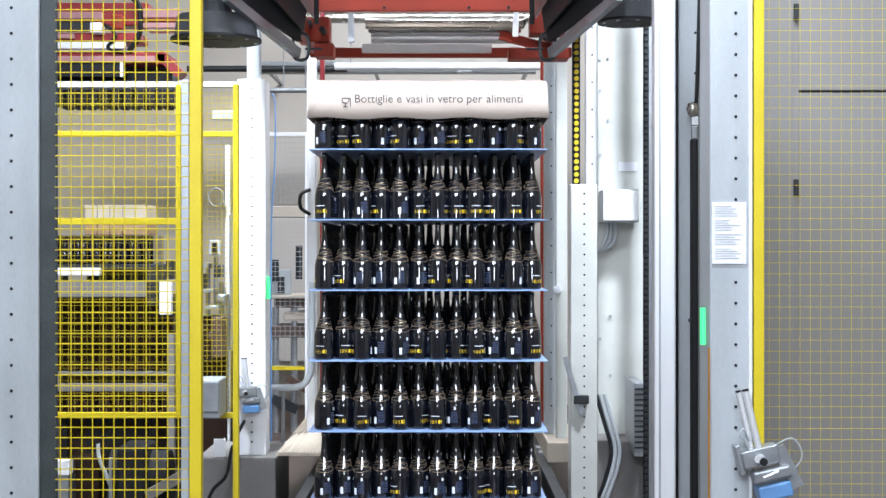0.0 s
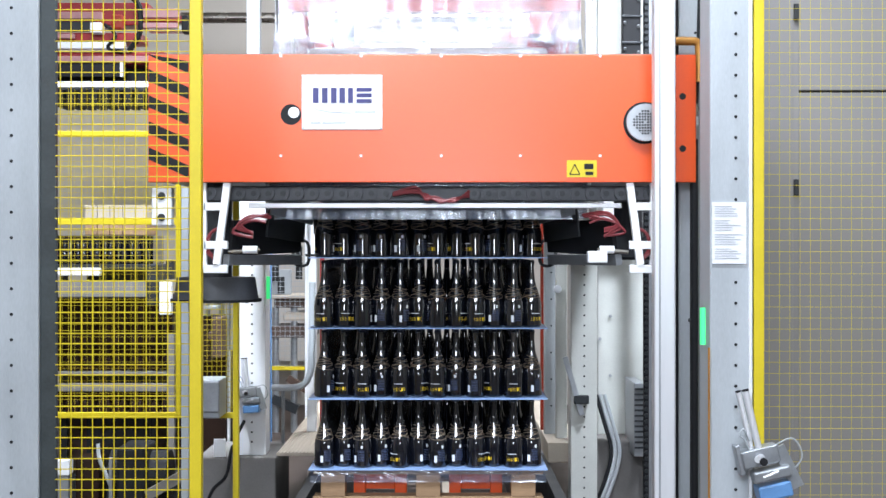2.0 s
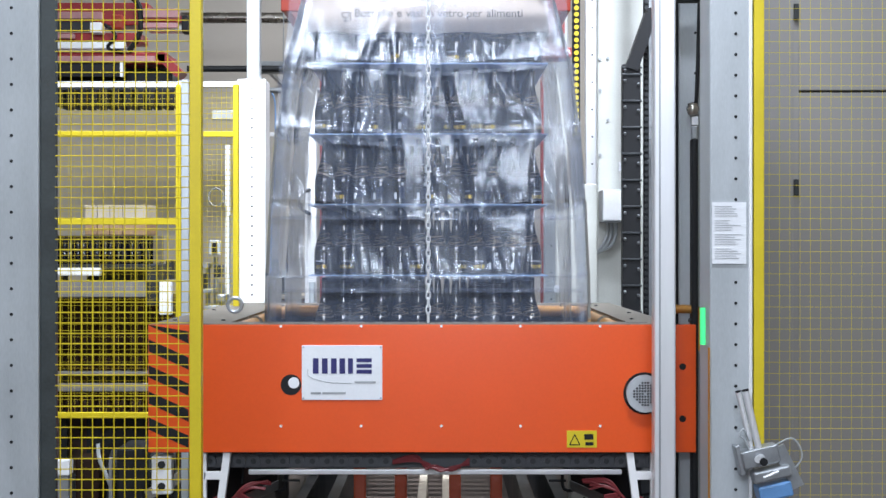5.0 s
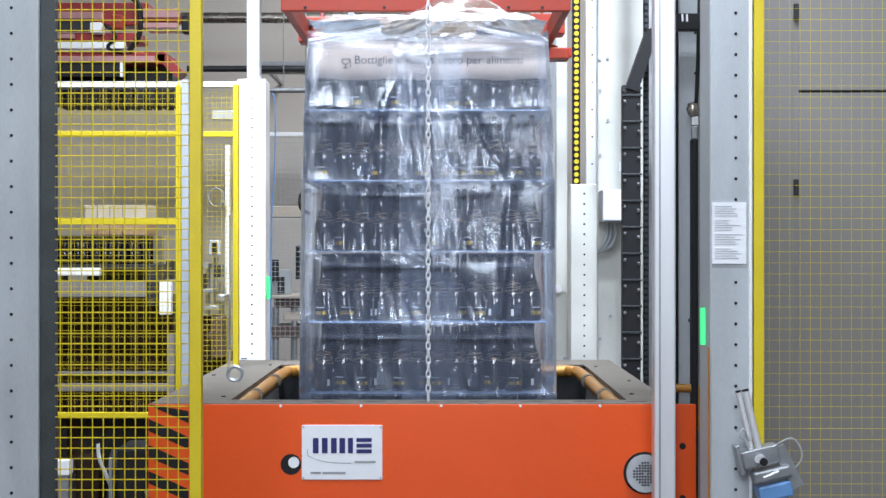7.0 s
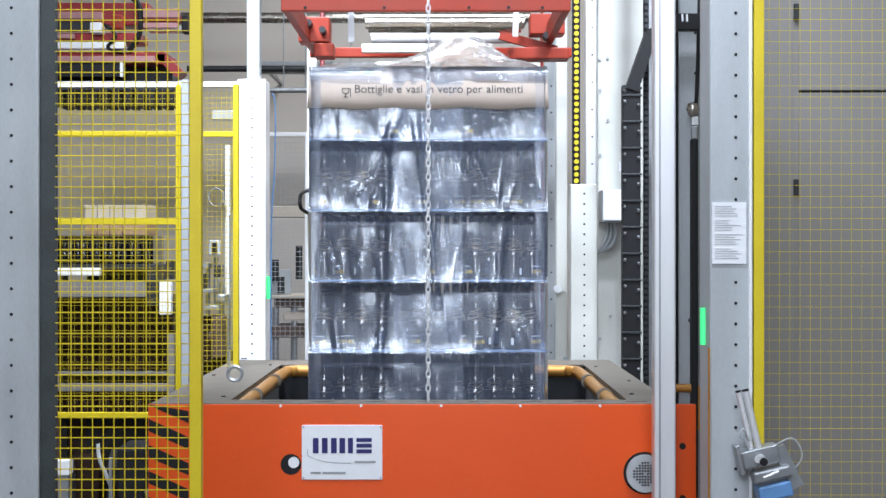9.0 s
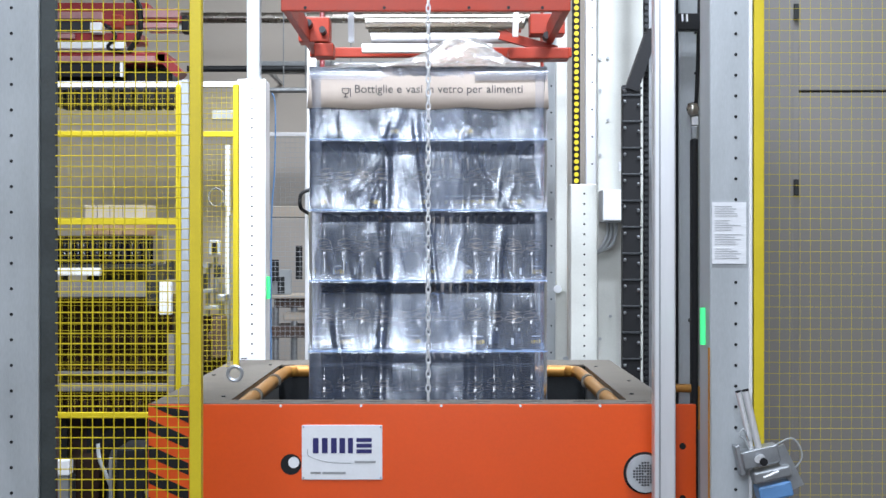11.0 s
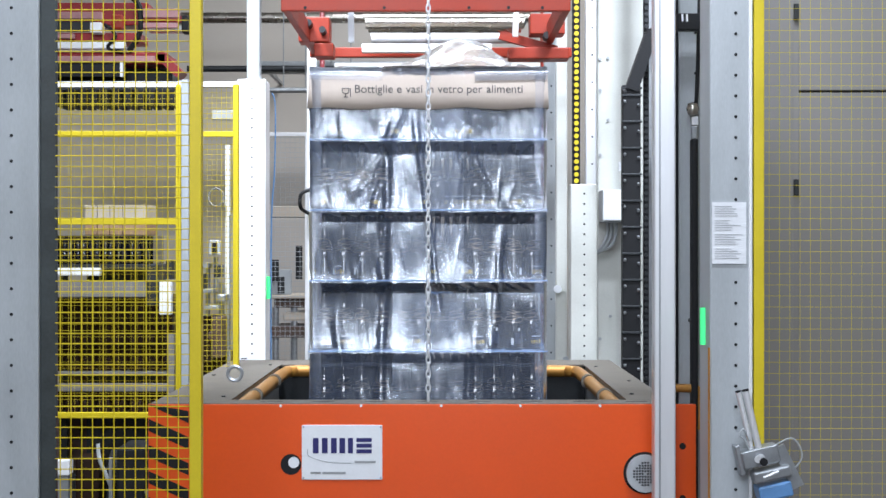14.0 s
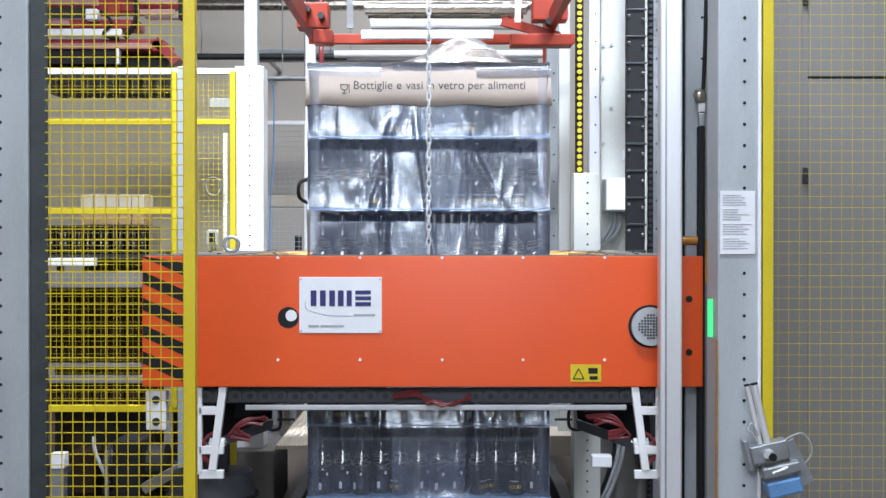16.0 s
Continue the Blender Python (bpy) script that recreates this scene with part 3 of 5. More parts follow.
for s, x0 in ((1, -0.997), (-1, 0.876)):
    x1 = x0 + s * 0.10
    br = part("bracket", beam((x1, 5.68, -0.0), (x1 - s * 0.045, 5.68, -0.34), 0.036, 0.03), WHITE, carriage, "white steel bracket")
    for z in (-0.1, -0.26, -0.36):
        part("crossbar", box(min(x0, x1 - s * 0.0), max(x0, x1), 5.67, 5.7, z - 0.017, z + 0.017, 0.003), WHITE, br)
    part("bar", box(x0 - 0.012, x0 + 0.012, 5.67, 5.7, -0.36, 0.0, 0.003), WHITE, br)
    for k in range(6):
        rk = random.Random(k + 31 * (s > 0))
        o, u = rk.uniform(-0.02, 0.02), rk.uniform(-0.02, 0.02)
        part("hose", tube([(x1 + s * (0.17 + o), 5.74 + o, -0.15 + u), (x1 + s * 0.09, 5.71, -0.14 + o), (x1 + s * (0.03 + u), 5.70, -0.19 + u), (x1 + s * 0.1, 5.72, -0.21 + o)], 0.0055), HOSE, carriage, "dark red hose", smooth=True)
    for k in range(2):
        part("hose", tube([(x1 - s * 0.01, 5.69, -0.18), (x1 - s * 0.07, 5.68, -0.21), (x1 - s * (0.08 + k * 0.012), 5.68, -0.28), (x1 - s * 0.04, 5.685, -0.33)], 0.007), HOSE, carriage, "dark red hose", smooth=True)
    # gripper arm and its plates
    def q(x, y, z):
        return (-0.087 + s * (x + 0.087), y, z)
    arm = part("gripper_arm", beam(q(-0.915, 5.75, -0.352), q(-0.674, 6.33, -0.511), 0.03, 0.045), GALV, carriage, "grey diagonal gripper arm")
    arms.append((arm, s))
    part("plate", beam(q(-0.9, 5.8, -0.27), q(-0.66, 6.3, -0.39), 0.02, 0.15), BLACK, arm)
    part("side_plate", beam(q(-0.76, 5.95, -0.24), q(-0.64, 6.3, -0.36), 0.01, 0.12), DARKSTEEL, arm)
    part("funnel_plate", beam(q(-0.73, 5.86, -0.13), q(-0.60, 6.35, -0.30), 0.005, 0.1), GALV, arm)
    part("end_frame", tube([q(-0.69, 6.33, -0.43), q(-0.63, 6.33, -0.43), q(-0.63, 6.33, -0.53), q(-0.69, 6.33, -0.53)], 0.008, 6, True), DARKSTEEL, arm)
    part("finger", rod(q(-0.64, 6.33, -0.49), q(-0.56, 6.33, -0.49), 0.006, 8), DARKSTEEL, arm)
    part("spring", rod(q(-0.585, 6.3, -0.24), q(-0.585, 6.3, -0.38), 0.012, 10), BLACK, arm)
    part("rod", rod((x1 - s * 0.0, 5.72, -0.31), (x1 + s * 0.13, 5.72, -0.30), 0.009, 10), CHROME, arm)
    part("cylinder", rod((x1 + s * 0.06, 5.72, -0.30), (x1 + s * 0.12, 5.72, -0.30), 0.017, 12), WHITE, arm)
    dc, dy, dz, dr_ = (q(-0.998, 6.0, 0), 6.0, 0.0, 0.185) if s > 0 else ((0.897, 6.6, 0), 6.6, 0.18, 0.135)
    dr = part("blower", rod((dc[0], dy, -0.495 + dz), (dc[0], dy, -0.40 + dz), dr_, 36, dr_ * 0.92), CHAINBLACK, carriage, "dark round blower housing", smooth=True)
    part("flange", rod((dc[0], dy, -0.507 + dz), (dc[0], dy, -0.495 + dz), dr_ + 0.014, 36), BLACK, dr)
    part("inlet", rod((dc[0], dy, -0.509 + dz), (dc[0], dy, -0.506 + dz), dr_ * 0.4, 24), BLACK, dr)
    for k in range(8):
        a = (k + 0.3) * math.tau / 8
        part("bolt", rod((dc[0] + (dr_ - 0.012) * math.cos(a), dy + (dr_ - 0.012) * math.sin(a), -0.512 + dz), (dc[0] + (dr_ - 0.012) * math.cos(a), dy + (dr_ - 0.012) * math.sin(a), -0.506 + dz), 0.008, 8), GALV, dr)
    part("motor", rod((dc[0], dy, -0.40 + dz), (dc[0], dy, 0.02), 0.07, 20), CHAINBLACK, dr)
part("sensor_box", box(0.605, 0.687, 5.69, 5.75, -0.335, -0.285, 0.006), PAPERWHITE, carriage)
part("switch_box", box(-1.215, -1.132, 5.68, 5.74, -0.18, -0.02, 0.006), WHITE, carriage, "white bracket plate with two bolts")
for z in (-0.055, -0.145):
    part("bolt", rod((-1.172, 5.672, z), (-1.172, 5.68, z), 0.016, 12), DARKSTEEL, carriage)

# steel chain that hangs to the carriage's front edge
hang = thing("hanging_chain", "bright steel link chain hanging to the carriage", "chain")
l0 = part("link", tube([(0.0085 * math.cos(a), 0, 0.019 * math.sin(a)) for a in [i * math.tau / 8 for i in range(8)]], 0.0036, 6, True), ALU, hang)
CHX = -0.062
l0.matrix_basis = pose(CHX, 5.72, 0.06)
for i in range(1, 90):
    share(l0, pose(CHX, 5.72, 0.06 + i * 0.0295, 0, 0, 90 * (i % 2) + 20), hang)
part("shackle", rod((CHX, 5.72, 0.0), (CHX, 5.72, 0.05), 0.006, 8), ALU, hang)

# upright cable chain beside the carriage
up = thing("cable_chain", "black plastic cable chain with pale pins", "cable chain")
part("run", box(1.021, 1.124, 7.75, 7.82, -1.93, 0, 0.005), BLACK, up)
part("bend", beam((1.073, 7.785, -0.03), (1.182, 7.785, 0.28), 0.1, 0.07), BLACK, up)
part("end_run", box(0.962, 1.057, 5.6, 5.65, -0.035, 0.035, 0.005), BLACK, up)
for px in (1206, 1214):
    part("end_pin", rod(((px - 784) * 5.62 / 2413, 5.592, 0.0), ((px - 784) * 5.62 / 2413, 5.6, 0.03), 0.004, 8), WHITE, up)
part("top_run", beam((1.169, 7.785, 0.27), (1.477, 7.785, 0.37), 0.07, 0.09), BLACK, up)
pp = part("pin", rod((0, 7.74, 0), (0, 7.75, 0.008), 0.008, 8), GALV, up)
pp.matrix_basis = pose(1.034, 0, -0.04)
lp = part("link_edge", box(1.015, 1.131, 7.742, 7.752, -0.006, 0.006, 0.002), DARKSTEEL, up)
lp.matrix_basis = pose(0, 0, -0.02)
for i in range(13):
    share(pp, pose(1.034, 0, -0.15 * i - 0.1), up)
    share(lp, pose(0, 0, -0.15 * i - 0.06), up)
    share(pp, pose(1.111, 0, -0.15 * i - 0.12), up)

# ---- the pallet with its tiers of bottles ----
BASE, TIER, PCX, PF = 0.466, 0.317, -0.067, 6.155
pallet = thing("wooden_pallet", "wooden pallet with blocks and bottom boards", "pallet")
part("deck", box(PCX - 0.52, PCX + 0.52, PF, PF + 1.17, -0.03, -0.006, 0.003), WOOD, pallet)
for x in (-0.43, 0.0, 0.43):
    for y in (0.0, 0.53, 1.06):
        part("block", box(PCX + x - 0.055, PCX + x + 0.055, PF + y, PF + y + 0.11, -0.13, -0.031, 0.004), WOOD, pallet)
for y in (0.0, 0.53, 1.06):
    part("board", box(PCX - 0.52, PCX + 0.52, PF + y, PF + y + 0.11, -0.152, -0.131, 0.003), WOOD, pallet)
sheets = []
for i in range(6):
    s = tagged(part("tier_sheet", box(PCX - 0.537, PCX + 0.537, PF - 0.042, PF + 1.2, 0, 0.004), PADBLUE), "thin blue plastic tier sheet under the bottles", "tier sheet", "tier sheets of the pallet")
    sheets.append((s, i * TIER - 0.005))

cap = thing("cardboard_cap", "beige cardboard cap with printed words over the top tier", "cardboard tray")
cb = bmesh.new()
nx = 24
prof = [(0.0, 0.0), (0.003, 0.08), (0.006, 0.15), (0.012, 0.166), (0.03, 0.174), (0.14, 0.178)]
ring = []
for inset, z in prof:
    a, b, c, d = PCX - 0.542 + inset, PCX + 0.542 - inset, PF - 0.04 + inset, PF + 1.21 - inset
    row = []
    for k in range(nx):
        row.append((a + (b - a) * k / nx, c, z + (0.008 * math.sin(k * 0.9) * (0.6 if z == 0 else 0.2))))
    row += [(b, c + (d - c) * k / nx, z) for k in range(nx)] + [(b - (b - a) * k / nx, d, z) for k in range(nx)] + [(a, d - (d - c) * k / nx, z) for k in range(nx)]
    ring.append([cb.verts.new(p) for p in row])
for r0, r1 in zip(ring, ring[1:]):
    for k in range(len(r0)):
        cb.faces.new((r0[k], r0[(k + 1) % len(r0)], r1[(k + 1) % len(r0)], r1[k]))
cb.faces.new(ring[-1])
tray = part("tray", cb, CARD, cap, smooth=True)
sol = tray.modifiers.new("thick", "SOLIDIFY")
sol.thickness = 0.004
wx = PCX - 0.328
for w in "Bottiglie e vasi in vetro per alimenti".split():
    o = words("printed_word", w, 0.0525, pose(0, 0, 0), INK, cap)
    xs = [v.co.x for v in o.data.vertices]
    o.matrix_basis = pose(wx - min(xs), PF - 0.0395, 0.070, 88)
    wx += max(xs) - min(xs) + 0.0185
gl = tube([(-0.016, 0, 0.02), (-0.013, 0, 0.002), (0, 0, -0.004), (0, 0, -0.018)], 0.002, 5)
tube([(0.016, 0, 0.02), (0.013, 0, 0.002), (0, 0, -0.004)], 0.002, 5, bm=gl)
rod((-0.01, 0, -0.019), (0.01, 0, -0.019), 0.002, 5, bm=gl)
rod((0.022, 0, 0.022), (0.022, 0, -0.019), 0.002, 5, bm=gl)
rod((-0.016, 0, 0.02), (0.016, 0, 0.02), 0.002, 5, bm=gl)
part("glass_and_fork_symbol", gl, INK, cap).matrix_basis = pose(PCX - 0.37, PF - 0.041, 0.070)

R = 0.0453
PROFILE = [(R - 0.006, 0), (R, 0.006), (R, 0.098), (R - 0.0015, 0.114), (R - 0.006, 0.134), (R - 0.013, 0.157), (0.0235, 0.183), (0.0175, 0.207), (0.0145, 0.23), (0.0128, 0.26), (0.0125, 0.285), (0.0145, 0.287), (0.0145, 0.296), (0.0130, 0.298), (0.0125, 0.303)]


def wrap(a0, a1, z0, z1, r, bm=None, n=6):
    """A printed patch bent round the bottle, between two angles in degrees."""
    b = bmesh.new()
    cols = [[b.verts.new((r * math.sin(radians(a)), -r * math.cos(radians(a)), z)) for z in (z0, z1)] for a in [a0 + (a1 - a0) * k / n for k in range(n + 1)]]
    for p, q in zip(cols, cols[1:]):
        b.faces.new((p[0], q[0], q[1], p[1]))
    return merge(bm, b)


def build_bottle():
    b = thing("wine_bottle", "black glass sparkling wine bottle with gold and white print", "bottle", "bottles on the pallet")
    part("glass", lathe(PROFILE, 24), GLASS, b, smooth=True)
    gp_ = bmesh.new()
    for a0, a1 in ((-30, -28), (-20, -17.5), (-12, -9), (-1, 1), (6, 8)):
        wrap(a0, a1, 0.028, 0.044, R + 0.0005, gp_, 2)
    wrap(17, 30, 0.029, 0.045, R + 0.0005, gp_, 4)
    wrap(36, 39, 0.028, 0.045, R + 0.0005, gp_, 2)
    part("gold_print", gp_, GOLD, b)
    wp = wrap(-26, 26, 0.06, 0.063, R + 0.0005)
    part("white_line", wp, PAPERWHITE, b)
    part("code_label", wrap(154, 170, 0.024, 0.054, R + 0.0005), PAPERWHITE, b)
    part("neck_label", wrap(196, 208, 0.086, 0.1, R + 0.0005, None, 3), PAPERWHITE, b)
    tp = bmesh.new()
    for k in range(7):
        wrap(176, 216, 0.03 + k * 0.0075, 0.0325 + k * 0.0075, R + 0.0005, tp, 5)
    part("back_print", tp, PRINTBLUE, b)
    for k, (z, tilt, rr_) in enumerate(((0.136, -16, 0.040), (0.143, 15, 0.0385), (0.150, -20, 0.0362), (0.158, 22, 0.0335), (0.167, -12, 0.030), (0.178, 20, 0.026))):
        pts = []
        for i in range(12):
            a = i * math.tau / 12
            zz = z + math.tan(radians(tilt)) * rr_ * math.sin(a + 0.4 * k)
            rad = np.interp(zz, [p[1] for p in PROFILE], [p[0] for p in PROFILE]) + 0.0004
            pts.append((rad * math.cos(a), rad * math.sin(a), zz))
        part("bronze_band", tube(pts, 0.0011, 4, True), BRONZE, b)
    return b


PITCH = 0.0858
rnd = random.Random(11)
bottles = []
first = build_bottle()
for tier in range(6):
    for k in range(12):
        b = first if not bottles else copy_thing(first, pose(0, 0, 0))
        spot = (PCX + (k - 5.5) * PITCH + rnd.uniform(-0.002, 0.002), PF + 0.0437 + (0.034 if k % 2 else 0.0), tier * TIER, rnd.choice((rnd.uniform(-60, 60), rnd.uniform(0, 360), rnd.uniform(150, 230))))
        bottles.append((b, spot))
inner = bmesh.new()
proto = lathe(PROFILE[1:11:2] + [PROFILE[-1]], 12)
pm = bpy.data.meshes.new("inner_bottle")
proto.to_mesh(pm)
proto.free()
pv = np.array([v.co[:] for v in pm.vertices])
pf = [tuple(p.vertices) for p in pm.polygons]
allv, allf = [], []
for tier in range(6):
    for r in range(1, 13):
        for k in range(12):
            off = len(allv)
            o = (PCX + (k - 5.5) * PITCH + (0.043 * (r % 2) if r > 3 else 0.0) * (0 < k < 11), PF + 0.0437 + (0.034 if k % 2 else 0.0) + r * 0.089, tier * TIER)
            allv += [tuple(v + np.array(o)) for v in pv]
            allf += [tuple(i + off for i in f) for f in pf]
inner.free()
me = bpy.data.meshes.new("bottle_stack")
me.from_pydata(allv, [], allf)
me.polygons.foreach_set("use_smooth", [True] * len(me.polygons))
me.materials.append(GLASS)
stack = tagged(new("bottle_stack", me), "dense rows of black glass bottles behind the front row", "bottles", kind="stuff")

lifter = thing("pallet_lifter", "orange steel lifting forks under the pallet", "lift")
for x0 in (-0.34, 0.1):
    for dx in (0.0, 0.19):
        part("leg", box(PCX + x0 + dx - 0.005, PCX + x0 + dx + 0.05, PF + 0.13, PF + 0.2, -0.65, -0.032, 0.004), ORANGE, lifter)
    part("cross_bar", box(PCX + x0 + 0.051, PCX + x0 + 0.184, PF + 0.14, PF + 0.19, -0.12, -0.04, 0.004), ORANGE, lifter)

# ---- film hood: strips tier by tier, belled while stretched, folded in between the sheets once tight ----
LOW, HIGH, BOW = 0.262, 0.074, 0.009


def folds(x, z):
    """Long folds that run over the whole hood: two upright ones, and swags that hang from the cap's top."""
    y = 0.0
    for x0, slope, z0, z1, deep, wide in ((-0.2, 0.03, 0.0, 1.6, 0.009, 0.011), (0.03, -0.13, 0.75, 1.8, 0.008, 0.009), (0.32, 0.08, 0.3, 1.3, 0.006, 0.012), (-0.42, -0.05, 0.1, 0.9, 0.006, 0.012), (0.2, 0.05, 0.0, 0.7, 0.006, 0.009)):
        if z0 < z < z1:
            y -= 0.7 * deep * math.exp(-((x - x0 - slope * (z - 1.0) - 0.015 * noise.noise((z * 3, x0 * 7, 1))) / (1.7 * wide)) ** 2) * min(1.0, 6 * (z - z0), 6 * (z1 - z))
    for x0, reach, low, deep in ((-0.05, -0.34, 1.28, 0.005), (-0.12, -0.17, 1.15, 0.004), (0.06, 0.33, 1.2, 0.005), (0.03, 0.14, 1.4, 0.004)):
        if z > low:
            w = (1.9 - z) / (1.9 - low)
            y -= deep * math.exp(-((x - x0 - reach * max(w, 0.0) ** 1.5 - 0.02 * noise.noise((z * 6, x0 * 9, 4))) / 0.017) ** 2) * min(1.0, 7 * (z - low)) * min(1.0, max(0.25, 4 * (1.78 - z)))
    return y


def pleats(x, v, ph, amount, near, creases):
    big = noise.noise((x * 6 + ph[0] * 9, v * 0.7, ph[1] * 5))
    fine = noise.noise((x * 42 + 4 * big + ph[2] * 9, v * 0.8 + 0.3 * x, ph[3] * 5))
    sharp = 1 - abs(noise.noise((x * 19 + ph[4] * 9 + v * 1.6, v * 0.8, ph[5] * 5))) * 2.2
    y = amount * (0.012 * big + 0.003 * fine * near ** 1.5 + 0.0048 * sharp * near ** 1.4) * min(1.0, 0.3 + 5 * v * (1 - v))
    for cx, lean, deep, wide, stop in creases:
        y -= deep * math.exp(-abs((x - cx - lean * (v - 0.5) - 0.006 * big) / wide) ** 1.3) * min(1.0, max(0.0, stop - (1 - near)) * 3)
    return y


def weave(rows_, b):
    for r0, r1 in zip(rows_, rows_[1:]):
        for i in range(len(r0) - 1):
            b.faces.new((r0[i], r0[i + 1], r1[i + 1], r1[i]))
    return b


def chances(seed, x0, x1, amount):
    rn = random.Random(seed)
    ph = [rn.uniform(0, 6.28) for _ in range(6)]
    return ph, [(rn.uniform(x0, x1), rn.uniform(-0.11, 0.11), rn.uniform(0.0015, 0.0045) * amount, rn.uniform(0.004, 0.010), rn.uniform(0.3, 1.1)) for _ in range(5)]


def film_strip(seed, x0, x1, z0, z1, amount, edge, bow=0.0, floor_z=None, twist=0.0):
    """A strip of film with soft pleats that grow towards its edge (1: lower edge, -1: upper edge)."""
    ph, creases = chances(seed, x0, x1, amount)
    b = bmesh.new()
    n_u, n_v = 150, 14
    rows_ = []
    for j in range(n_v + 1):
        v = j / n_v
        near = ((1 - v) if edge > 0 else v) ** 1.2
        z = z0 + (z1 - z0) * v
        row = []
        for i in range(n_u + 1):
            x = x0 + (x1 - x0) * i / n_u
            y = pleats(x, v, ph, amount, near, creases)
            y += twist * (v - 0.5) * (z1 - z0) * noise.noise((x * 4.5 + ph[2], ph[3] * 3, 2.0)) + bow * (1 - (1 - v) ** 3)
            if floor_z is not None:
                y += folds(x, floor_z + z)
            row.append(b.verts.new((x, y, z)))
        rows_.append(row)
    return weave(rows_, b)


def film_corner(seed, sx):
    """Side film that turns the corner and laps a little over the front."""
    ph, creases = chances(seed, -0.1, 0.66, 1.0)
    b = bmesh.new()
    rows_ = []
    for j in range(15):
        v = j / 14
        row = []
        for i in range(111):
            q = -0.055 + 0.715 * i / 110
            if q < -0.03:
                px, py, nx_, ny_ = q + 0.03 - 0.03, 0.0, 0.0, -1.0
            elif q < 0.02:
                a = (q + 0.03) / 0.05 * math.pi / 2
                px, py, nx_, ny_ = -0.03 + 0.03 * math.sin(a), 0.03 - 0.03 * math.cos(a), math.sin(a), -math.cos(a)
            else:
                px, py, nx_, ny_ = 0.0, 0.03 + q - 0.02, 1.0, 0.0
            y = 0.3 * pleats(q, v, ph, 1.0, (1 - v) ** 1.2, creases)
            row.append(b.verts.new((sx * (px - nx_ * y), py - ny_ * y, TIER * 1.03 * v)))
        rows_.append(row)
    return weave(rows_, b)


def film_part(bm, label, material):
    return tagged(part("film_wall", bm, material, smooth=True), label, "stretch film", "film hood over the pallet")


hood = []
for i in range(7):
    for sx in (-1, 1):
        a, b = sorted((-sx * 0.16, sx * 0.533))
        hood.append((film_part(film_strip(i * 17 + sx, a, b, -0.012, LOW, 0.55, 1, BOW, i * TIER, 0.07), "clear pleated stretch film over the bottles' lower half", FILM), i, sx, "low"))
        hood.append((film_part(film_strip(i * 19 + sx + 5, a, b, -HIGH, 0, 0.4, -1, 0.0, (i + 1) * TIER), "clear stretch film drawn in at the bottle necks", FILM), i, sx, "high"))
        hood.append((film_part(film_corner(i * 23 + sx, sx), "clear stretch film round the corner of the pallet", FILM), i, sx, "corner"))
        bm = film_strip(i * 23 + sx + 2, -0.1, 0.66, 0, TIER, 1.0, 1)
        bm.transform(pose(0, 0, 0, 0, 0, 90))
        hood.append((film_part(bm, "hazy stretch film on the side of the pallet", FILMSIDE), i, sx, "side"))
    hood.append((film_part(film_strip(i * 29, -0.53, 0.53, 0, TIER, 1.0, 1), "hazy stretch film behind the bottles", FILMSIDE), i, 0, "back"))
dome = bmesh.new()
nu, nv = 90, 70
grid = []
for j in range(nv + 1):
    row = []
    for i in range(nu + 1):
        u, w = i / nu * 2 - 1, j / nv * 2 - 1
        edge = max(abs(u), abs(w))
        x, y = u * 0.535, w * 0.612
        h = 0.06 * (1 - edge ** 3) + 0.19 * math.exp(-((u - 0.38) / 0.5) ** 2 - (w / 0.7) ** 2) * (1 - edge ** 2.5)
        h += 0.014 * noise.noise((x * 8, y * 8, 3)) - 0.014 * abs(noise.noise((x * 11 + y * 4, y * 9, 7))) - 0.006 * abs(noise.noise((x * 32, y * 24, 1)))
        row.append(dome.verts.new((x, y, h)))
    grid.append(row)
crown = tagged(part("film_top", weave(grid, dome), FILMTOP, smooth=True), "crumpled clear film top over the cardboard cap", "stretch film", "film hood over the pallet")

# ---- background machinery ----


